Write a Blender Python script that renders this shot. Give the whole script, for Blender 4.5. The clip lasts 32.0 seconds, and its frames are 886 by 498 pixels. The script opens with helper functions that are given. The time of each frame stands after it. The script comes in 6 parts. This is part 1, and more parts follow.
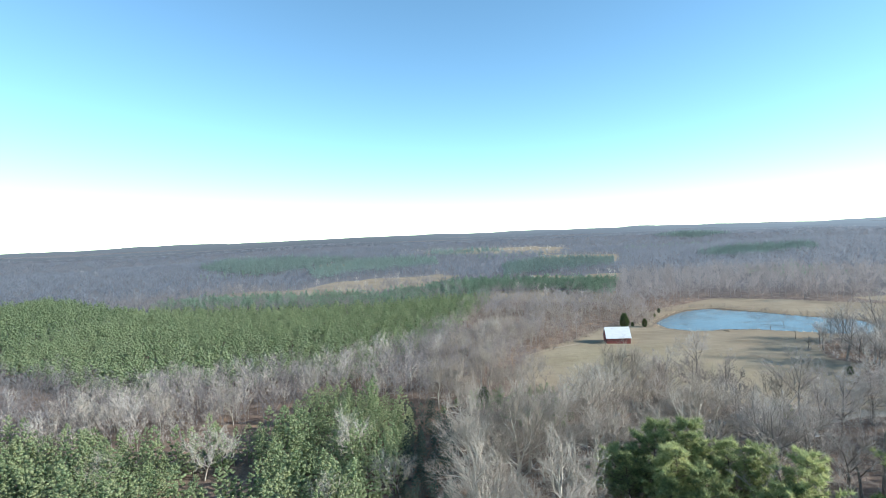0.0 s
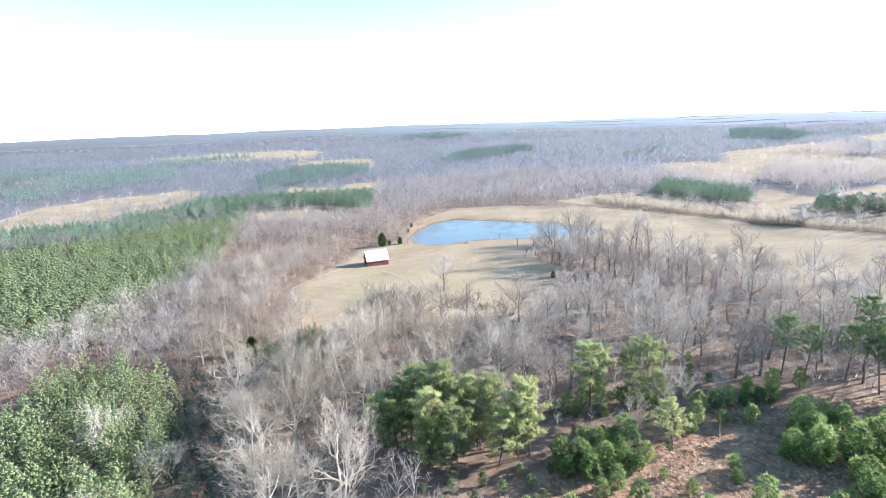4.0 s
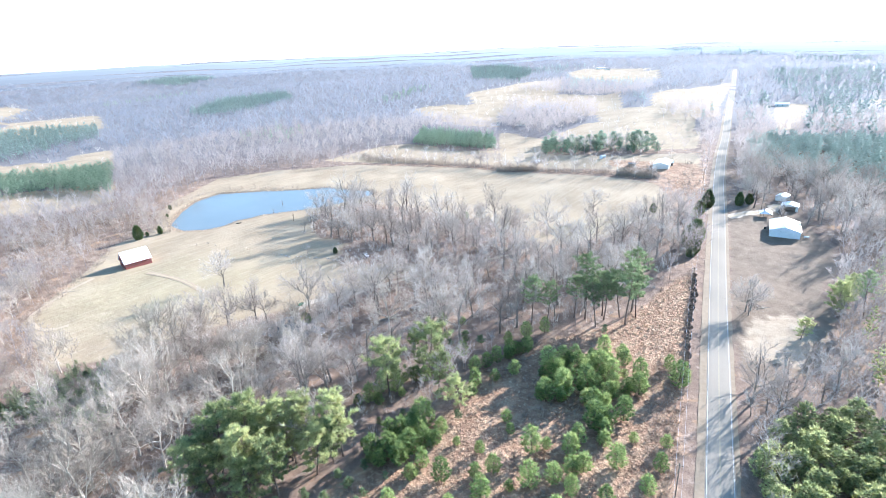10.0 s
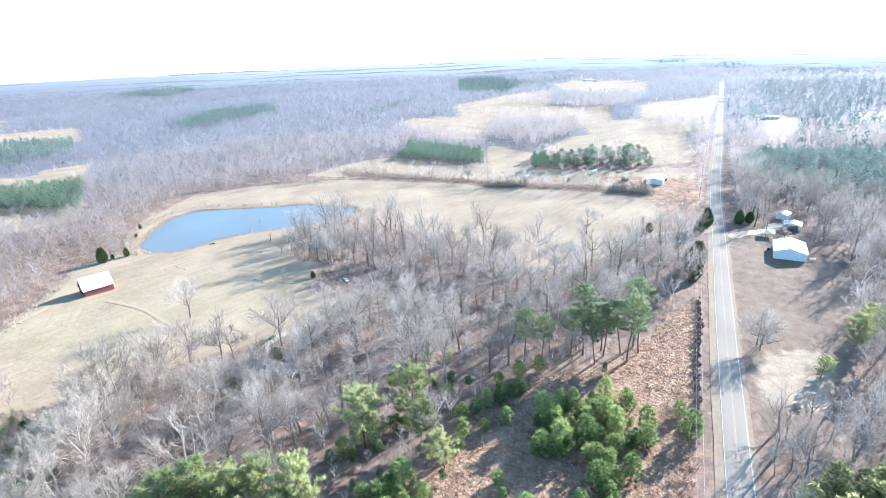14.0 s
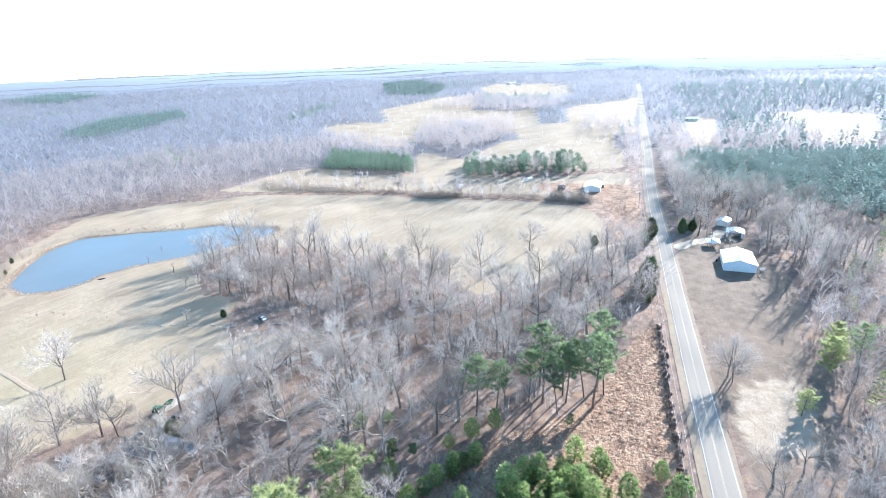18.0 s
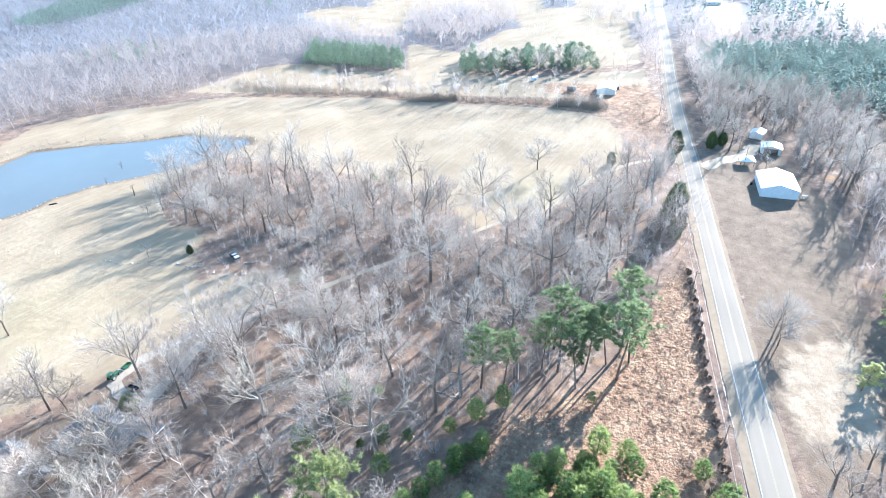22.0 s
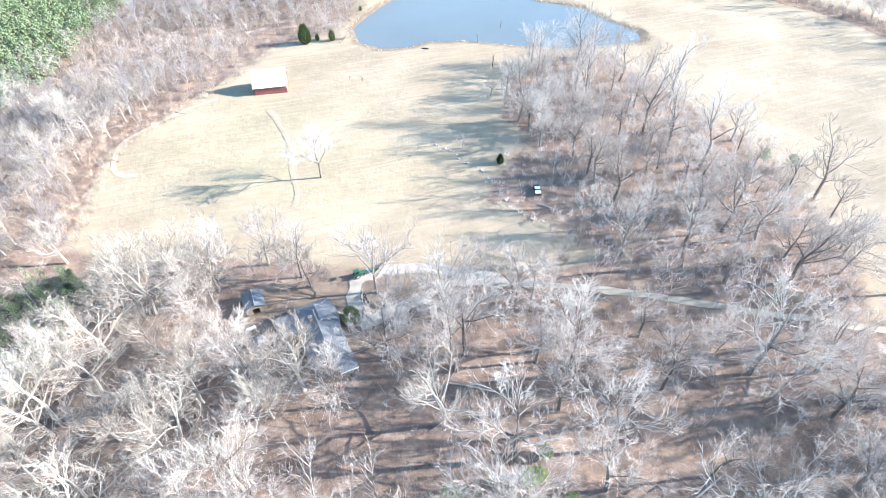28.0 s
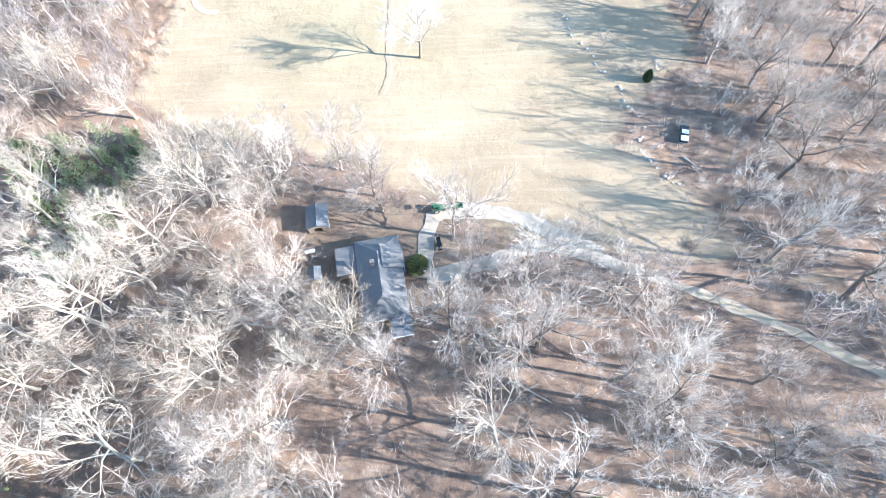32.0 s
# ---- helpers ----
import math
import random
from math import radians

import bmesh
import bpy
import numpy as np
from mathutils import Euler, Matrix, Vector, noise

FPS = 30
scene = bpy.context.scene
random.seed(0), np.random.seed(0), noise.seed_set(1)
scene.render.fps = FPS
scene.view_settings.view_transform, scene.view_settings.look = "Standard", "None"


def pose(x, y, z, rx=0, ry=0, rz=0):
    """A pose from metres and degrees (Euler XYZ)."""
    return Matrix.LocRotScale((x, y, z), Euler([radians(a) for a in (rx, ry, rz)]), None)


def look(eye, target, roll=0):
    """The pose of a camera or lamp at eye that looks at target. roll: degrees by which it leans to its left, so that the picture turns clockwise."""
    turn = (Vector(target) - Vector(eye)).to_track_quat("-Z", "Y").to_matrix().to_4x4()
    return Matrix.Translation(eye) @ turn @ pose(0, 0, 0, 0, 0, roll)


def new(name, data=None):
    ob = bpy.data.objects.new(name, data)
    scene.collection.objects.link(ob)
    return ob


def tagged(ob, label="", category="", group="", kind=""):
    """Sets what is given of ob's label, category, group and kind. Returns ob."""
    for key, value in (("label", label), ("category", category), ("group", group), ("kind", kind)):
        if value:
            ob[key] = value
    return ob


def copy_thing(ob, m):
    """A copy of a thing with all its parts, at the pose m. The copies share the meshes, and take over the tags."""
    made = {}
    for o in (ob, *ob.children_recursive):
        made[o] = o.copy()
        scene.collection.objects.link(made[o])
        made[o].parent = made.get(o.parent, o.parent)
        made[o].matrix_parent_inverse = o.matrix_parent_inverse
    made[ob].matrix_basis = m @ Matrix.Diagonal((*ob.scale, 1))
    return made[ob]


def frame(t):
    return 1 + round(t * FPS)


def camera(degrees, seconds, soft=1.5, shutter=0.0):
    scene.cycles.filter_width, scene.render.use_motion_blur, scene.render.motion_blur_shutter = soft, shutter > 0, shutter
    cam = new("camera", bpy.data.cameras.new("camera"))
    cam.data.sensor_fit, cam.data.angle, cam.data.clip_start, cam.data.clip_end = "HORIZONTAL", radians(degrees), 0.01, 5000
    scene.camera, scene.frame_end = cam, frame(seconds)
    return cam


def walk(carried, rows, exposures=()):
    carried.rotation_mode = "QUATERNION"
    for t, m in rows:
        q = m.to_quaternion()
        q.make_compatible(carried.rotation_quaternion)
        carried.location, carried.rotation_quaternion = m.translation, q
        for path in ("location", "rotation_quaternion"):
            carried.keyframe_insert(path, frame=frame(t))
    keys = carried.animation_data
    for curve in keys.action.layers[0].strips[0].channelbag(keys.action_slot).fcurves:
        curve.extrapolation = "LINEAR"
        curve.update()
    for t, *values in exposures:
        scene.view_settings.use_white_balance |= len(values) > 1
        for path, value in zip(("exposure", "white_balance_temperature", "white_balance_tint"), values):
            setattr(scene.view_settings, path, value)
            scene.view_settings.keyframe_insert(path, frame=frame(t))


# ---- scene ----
cam = camera(79.3, 32.0, 0.6)
PATH = [  # seconds, metres, degrees
    (0.0, 1.32, 0.02, 60.64, 88.23, 2.51, 0.18),
    (0.5, 1.24, -0.21, 62.78, 83.86, 2.47, -4.45),
    (1.0, 1.17, -0.23, 65.10, 80.63, 2.41, -8.02),
    (1.5, 0.97, -0.30, 67.40, 80.07, 2.29, -9.79),
    (2.0, 0.73, -0.26, 69.66, 79.68, 2.14, -10.66),
    (2.5, 1.00, -0.24, 71.77, 79.22, 2.21, -12.53),
    (3.0, 1.02, -0.31, 74.04, 78.62, 2.25, -16.41),
    (3.5, 1.01, -0.25, 76.24, 77.97, 2.28, -20.70),
    (4.0, 1.26, -0.38, 78.30, 76.35, 2.34, -25.42),
    (4.5, 1.36, -0.43, 80.40, 74.54, 2.39, -30.09),
    (6.5, -0.49, -0.61, 89.85, 69.86, 2.85, -46.65),
    (7.0, -0.45, -0.64, 92.13, 69.18, 2.80, -48.00),
    (7.5, -0.47, -0.69, 94.29, 68.58, 2.79, -48.61),
    (8.0, -0.45, -0.70, 96.40, 68.35, 2.78, -49.04),
    (8.5, -0.44, -0.72, 98.03, 68.45, 2.76, -49.36),
    (9.0, -0.47, -0.73, 98.94, 68.55, 2.77, -49.60),
    (9.5, -0.24, -0.58, 99.16, 68.64, 2.81, -49.92),
    (10.0, 0.43, -0.17, 99.15, 68.78, 2.82, -50.29),
    (10.5, 1.55, 0.45, 99.12, 68.89, 2.86, -50.59),
    (11.0, 2.95, 1.26, 99.06, 69.04, 2.88, -50.74),
    (11.5, 4.68, 2.32, 99.00, 69.19, 2.87, -50.85),
    (12.0, 6.68, 3.58, 98.94, 69.30, 2.85, -50.96),
    (12.5, 8.97, 5.09, 98.93, 69.44, 2.83, -51.05),
    (13.0, 11.42, 6.79, 98.88, 69.58, 2.81, -51.15),
    (13.5, 13.93, 8.67, 98.78, 69.72, 2.76, -51.22),
    (15.5, 24.61, 17.13, 98.98, 70.12, 2.71, -54.31),
    (16.0, 27.66, 19.50, 98.79, 70.21, 2.71, -55.93),
    (16.5, 30.83, 22.08, 98.70, 70.29, 2.68, -57.64),
    (17.0, 34.01, 24.64, 98.56, 70.43, 2.64, -58.48),
    (17.5, 37.37, 27.16, 98.54, 70.57, 2.62, -58.94),
    (18.0, 40.61, 29.48, 98.32, 69.82, 2.59, -59.25),
    (18.5, 44.01, 31.76, 98.11, 67.83, 2.58, -59.44),
    (19.0, 47.45, 34.06, 97.98, 66.02, 2.57, -59.59),
    (19.5, 50.93, 36.25, 98.15, 64.43, 2.57, -59.66),
    (20.0, 54.41, 38.48, 98.34, 62.82, 2.59, -59.77),
    (20.5, 57.99, 40.73, 98.59, 61.52, 2.60, -59.82),
    (21.0, 61.66, 43.03, 98.74, 60.46, 2.62, -59.88),
    (21.5, 65.38, 45.33, 98.94, 59.41, 2.62, -59.98),
    (22.0, 69.13, 47.62, 99.02, 58.38, 2.60, -60.01),
    (22.5, 72.89, 49.97, 99.22, 57.33, 2.60, -60.07),
    (23.0, 76.73, 52.43, 99.23, 56.29, 2.60, -60.19),
    (23.5, 80.81, 54.84, 99.13, 55.17, 2.65, -60.23),
    (24.0, 84.74, 57.49, 99.17, 53.92, 2.55, -57.13),
    (24.5, 88.65, 60.14, 99.00, 52.76, 2.43, -52.18),
    (25.0, 92.37, 62.99, 99.04, 51.62, 2.23, -46.29),
    (25.5, 96.09, 65.90, 99.15, 50.58, 2.09, -39.06),
    (26.0, 99.42, 69.19, 99.19, 49.65, 1.96, -33.65),
    (26.5, 102.83, 72.55, 99.16, 48.83, 1.82, -29.21),
    (28.5, 113.07, 86.70, 98.20, 44.31, 1.60, -13.07),
    (29.0, 114.41, 91.00, 98.13, 40.66, 1.61, -10.86),
    (29.5, 115.52, 95.76, 98.17, 38.93, 1.68, -9.82),
    (30.0, 116.35, 100.41, 98.18, 36.83, 1.74, -9.11),
    (30.5, 116.92, 105.26, 98.38, 32.99, 1.84, -8.47),
    (31.0, 117.48, 110.44, 98.56, 31.36, 1.92, -7.40),
    (31.5, 117.90, 115.55, 98.72, 30.43, 1.88, -4.74),
    (32.0, 118.09, 120.51, 98.95, 27.79, 1.77, -0.92),
]
EXPOSURES = [(0.0, 1.08, 5850, 4), (1.0, 1.5, 6100, 8), (2.0, 1.8, 6100, 11), (3.0, 1.85, 6050, 12), (4.0, 1.97, 6000, 12), (8.0, 2.27, 5700, 11), (13.0, 2.26, 5650, 11), (17.0, 2.19, 5550, 10), (20.0, 2.35, 5550, 10), (23.0, 2.43, 5650, 9), (26.0, 2.5, 5700, 10), (32.0, 2.55, 5750, 10)]
walk(cam, [(t, pose(*p)) for t, *p in PATH], EXPOSURES)

# ---- sky and sun: low winter afternoon sun ----
SUN_AZ, SUN_EL = -12.0, 21.5  # degrees from the x axis, degrees up
world = bpy.data.worlds.new("world")
scene.world = world
world.use_nodes = True
wn, wl = world.node_tree.nodes, world.node_tree.links
sky = wn.new("ShaderNodeTexSky")
sky.sky_type, sky.sun_disc = "NISHITA", False
sky.sun_elevation, sky.sun_rotation = radians(SUN_EL), radians(90 - SUN_AZ)
sky.air_density, sky.dust_density, sky.ozone_density, sky.altitude = 0.7, 0.02, 0.4, 300
hue = wn.new("ShaderNodeMix")
hue.data_type, hue.blend_type = "RGBA", "MULTIPLY"
hue.inputs[0].default_value, hue.inputs[7].default_value = 1.0, (0.86, 1.03, 0.98, 1)
wl.new(sky.outputs[0], hue.inputs[6]), wl.new(hue.outputs[2], wn["Background"].inputs[0])
wn["Background"].inputs[1].default_value = 0.134
sun = bpy.data.lights.new("sun", "SUN")
sun.energy, sun.angle, sun.color = 4.5, radians(0.53), (1.0, 0.95, 0.875)
sun_ob = new("sun", sun)
ca, sa, ce, se = (math.cos(radians(SUN_AZ)), math.sin(radians(SUN_AZ)), math.cos(radians(SUN_EL)), math.sin(radians(SUN_EL)))
sun_ob.matrix_world = look((300 * ca * ce, 300 * sa * ce, 300 * se), (0, 0, 0))


# ---- the lie of the land ----
def sst(a, b, x):
    t = np.clip((np.asarray(x, float) - a) / (b - a), 0, 1)
    return t * t * (3 - 2 * t)


def inside(poly, x, y):
    """Signed distance to a polygon's edge, positive inside."""
    x, y = np.asarray(x, float), np.asarray(y, float)
    d2, c = np.full(x.shape, 1e18), np.zeros(x.shape, bool)
    for (x0, y0), (x1, y1) in zip(poly, poly[1:] + poly[:1]):
        ex, ey = x1 - x0, y1 - y0
        t = np.clip(((x - x0) * ex + (y - y0) * ey) / (ex * ex + ey * ey), 0, 1)
        d2 = np.minimum(d2, (x - x0 - t * ex) ** 2 + (y - y0 - t * ey) ** 2)
        if y0 != y1:
            c ^= ((y0 > y) != (y1 > y)) & (x < ex * (y - y0) / (y1 - y0) + x0)
    return np.where(c, 1, -1) * np.sqrt(d2)


def wob(x, y, s, k=0.0):
    """Soft irregular waves about -1 to 1, s metres long."""
    x, y = np.asarray(x, float) / s + k, np.asarray(y, float) / s - k
    return (np.sin(2.1 * x + 1.3 * np.sin(1.7 * y + k)) + np.sin(1.9 * y + 1.1 * np.sin(2.3 * x + 2 * k)) + 0.6 * np.sin(4.3 * x - 3.7 * y)) / 2.6


POND = [(142, 343), (150, 332), (163, 329), (174, 333), (191, 328), (206, 318), (227, 304), (250, 300), (270, 297), (276, 308), (268, 327), (264, 349), (247, 364), (228, 388), (206, 414), (183, 409), (160, 388), (141, 362)]
WATER = -7.5


def ground(x, y):
    x, y = np.asarray(x, float), np.asarray(y, float)
    s, n = (x - 194) * 0.96 + (y - 37) * 0.28, -(x - 194) * 0.28 + (y - 37) * 0.96
    z = 1.6 * np.clip(s / 120, -1, 2) * (1 - sst(60, 160, n)) - 7 * sst(15, 190, n)
    r, b = np.hypot(x, y), np.degrees(np.arctan2(x, y))
    z = z + sst(900, 4200, r) * (40 - 22 * sst(0, 60, b) - 62 * sst(55, 95, b)) + wob(x, y, 520, 1.3) * 9 * sst(650, 1500, r)
    return z - 2.2 * sst(-2.5, 9, inside(POND, x, y)) + 0.25 * wob(x, y, 17)


MEADOW = [(33, 226), (38, 278), (62, 306), (82, 327), (103, 355), (126, 358), (142, 378), (150, 400), (174, 425), (233, 465), (279, 445), (336, 390), (375, 280), (374, 223), (370, 165), (367, 138), (361, 117), (340, 104), (312, 96), (291, 93), (281, 101), (252, 106), (233, 122), (203, 154), (180, 170), (153, 174), (136, 176), (114, 190), (77, 207), (50, 212)]
GROVE = [(150, 207), (185, 240), (180, 268), (194, 288), (225, 300), (250, 294), (258, 253), (257, 215), (258, 186), (250, 165), (228, 128), (200, 150), (178, 170), (168, 190)]
CLEARING = [(30, 40), (52, 91), (66, 91), (94, 85), (121, 90), (145, 85), (167, 66), (190, 62), (215, 60), (232, 56), (187, 44), (158, 36), (125, 28), (100, 22), (40, 6)]
YARD = [(322, 63), (280, 53), (240, 43), (181, 28), (156, 18), (176, 4), (214, 3), (237, 11), (262, 8), (288, 12), (310, 22), (335, 32), (352, 44), (340, 58)]
SAND = [(209, 19), (199, 27), (173, 24), (176, 9), (198, 7), (213, 12)]
HOMEYARD = [(96, 150), (118, 160), (131, 176), (126, 190), (104, 192), (78, 190), (80, 160)]
FIELDS = [
    [(-305, 670), (-249, 718), (-192, 700), (-167, 807), (-93, 847), (-8, 868), (26, 828), (-34, 667), (-74, 660), (-81, 611), (-126, 601)],
    [(-72, 595), (10, 585), (90, 594), (175, 546), (144, 469), (110, 480), (60, 520)],
    [(-160, 1619), (114, 1842), (298, 1903), (362, 1597), (206, 1333), (22, 1431)],
    [(-286, 1218), (-205, 1201), (-201, 1076), (-250, 1091)],
    [(-874, 1232), (-824, 1287), (-745, 1154), (-805, 1151)],
    [(323, 1726), (382, 1677), (369, 1557), (280, 1368), (240, 1306)],
    [(226, 1255), (326, 1299), (413, 1282), (330, 1002), (247, 1010), (184, 1045)],
    [(127, 777), (177, 732), (211, 748), (245, 743), (198, 612), (150, 634), (104, 654)],
    [(918, 701), (1062, 713), (1240, 730), (1324, 696), (950, 510), (851, 500), (771, 529), (748, 560)],
    [(828, 619), (940, 505), (987, 404), (706, 282), (706, 327), (755, 424), (672, 452), (682, 521)],
    [(957, 337), (1037, 283), (1128, 249), (770, 182), (679, 159), (670, 231)],
    [(732, 334), (779, 261), (778, 209), (574, 156), (551, 183), (551, 238)],
    [(536, 296), (634, 300), (633, 217), (566, 147), (487, 128), (470, 160), (470, 240)],
    [(675, 650), (758, 630), (772, 524), (571, 390), (579, 462)],
    [(552, 375), (527, 309), (520, 287), (450, 250), (442, 300)],
    [(330, 439), (418, 441), (439, 421), (441, 381), (380, 311), (345, 391)],
    [(422, 365), (453, 304), (437, 179), (470, 119), (400, 104), (388, 154), (392, 290), (370, 330)],
    [(1590, 827), (1747, 818), (1620, 554), (1153, 387), (1280, 642)],
    [(767, 120), (833, 122), (829, 91), (617, 72), (603, 88)],
    [(898, 40), (937, -5), (914, -85), (658, -56), (649, -15), (758, 0)],
]
PINES = [
    [(-129, 217), (-119, 235), (-97, 234), (-72, 246), (-49, 239), (-37, 242), (-30, 264), (-17, 292), (4, 340), (18, 401), (42, 500), (-6, 492), (-76, 464), (-143, 460), (-283, 490), (-480, 640), (-520, 420), (-300, 300)],
    [(-290, 563), (-199, 586), (-119, 571), (-61, 549), (-6, 521), (45, 543), (43, 519), (-6, 505), (-79, 487), (-174, 497), (-300, 530)],
    [(-69, 568), (-31, 609), (22, 680), (118, 654), (198, 610), (174, 549), (152, 492), (123, 557), (58, 570), (-50, 545)],
    [(98, 945), (190, 1070), (236, 1077), (312, 991), (270, 857), (193, 803), (125, 762), (81, 727)],
    [(-254, 987), (-200, 1239), (-24, 1205), (-13, 1034), (-165, 900), (-198, 800)],
    [(-517, 1112), (-580, 1411), (-403, 1419), (-212, 1250), (-260, 1000), (-320, 891)],
    [(470, 1007), (617, 1162), (773, 1129), (695, 997), (513, 912), (457, 928)],
    [(494, 448), (496, 341), (442, 305), (428, 406)],
    [(1480, 1116), (1681, 1129), (1506, 888), (1158, 729), (1173, 876)],
    [(534, 100), (552, 45), (600, -60), (480, -90), (389, -30), (405, 7), (420, 63), (446, 82)],
    [(836, 2161), (1081, 2322), (1124, 2082), (899, 1943)],
    [(-60, 1330), (120, 1420), (150, 1330), (0, 1250)],
]
NEARPINES = [[(-150, 170), (-101, 166), (-88, 157), (-72, 160), (-64, 164), (-56, 185), (-47, 205), (-31, 209), (-15, 190), (-11, 170), (-13, 149), (-14, 128), (-16, 99), (-40, 90), (-150, 90)]]
BAREHOLE = [(-77, 151), (-58, 157), (-49, 136), (-58, 127), (-72, 132)]


# ---- materials ----
class Nodes:
    """A node material with a Principled surface."""

    def __init__(self, name, rough=0.8, metal=0.0, spec=0.3):
        self.m = bpy.data.materials.new(name)
        self.m.use_nodes = True
        self.n, self.l = self.m.node_tree.nodes, self.m.node_tree.links
        self.b = self.n["Principled BSDF"]
        self.b.inputs["Roughness"].default_value, self.b.inputs["Metallic"].default_value = rough, metal
        self.b.inputs["Specular IOR Level"].default_value = spec
        self.geo = self.n.new("ShaderNodeNewGeometry")
        self.tex = self.n.new("ShaderNodeTexCoord")

    def put(self, value, socket):
        if isinstance(value, bpy.types.NodeSocket):
            self.l.new(value, socket)
        elif isinstance(value, (int, float)):
            socket.default_value = value
        else:
            socket.default_value = (*value, 1.0)[:4]

    def noise(self, scale, detail=4.0, rough=0.6, at=None, bend=0.0):
        t = self.n.new("ShaderNodeTexNoise")
        t.inputs["Scale"].default_value, t.inputs["Detail"].default_value, t.inputs["Roughness"].default_value = scale, detail, rough
        t.inputs["Distortion"].default_value = bend
        self.l.new(at or self.geo.outputs["Position"], t.inputs["Vector"])
        return t.outputs["Fac"]

    def ramp(self, fac, *stops):
        r = self.n.new("ShaderNodeValToRGB")
        e = r.color_ramp.elements
        while len(e) < len(stops):
            e.new(0.5)
        for q, (at, c) in zip(e, stops):
            q.position, q.color = at, (*c, 1.0) if len(c) == 3 else c
        self.put(fac, r.inputs[0])
        return r.outputs[0]

    def mix(self, fac, a, b, kind="MIX"):
        m = self.n.new("ShaderNodeMix")
        m.data_type, m.blend_type = "RGBA", kind
        self.put(fac, m.inputs[0]), self.put(a, m.inputs[6]), self.put(b, m.inputs[7])
        return m.outputs[2]

    def math(self, op, a, b=0.0, clamp=False):
        m = self.n.new("ShaderNodeMath")
        m.operation, m.use_clamp = op, clamp
        self.put(a, m.inputs[0]), self.put(b, m.inputs[1])
        return m.outputs[0]

    def attr(self, name):
        a = self.n.new("ShaderNodeAttribute")
        a.attribute_name = name
        return a

    def rand(self):
        return self.n.new("ShaderNodeObjectInfo").outputs["Random"]

    def color(self, c):
        self.put(c, self.b.inputs["Base Color"])
        return self

    def bump(self, height, strength=0.4, dist=0.05):
        b = self.n.new("ShaderNodeBump")
        b.inputs["Strength"].default_value, b.inputs["Distance"].default_value = strength, dist
        self.put(height, b.inputs["Height"])
        self.l.new(b.outputs[0], self.b.inputs["Normal"])
        return self


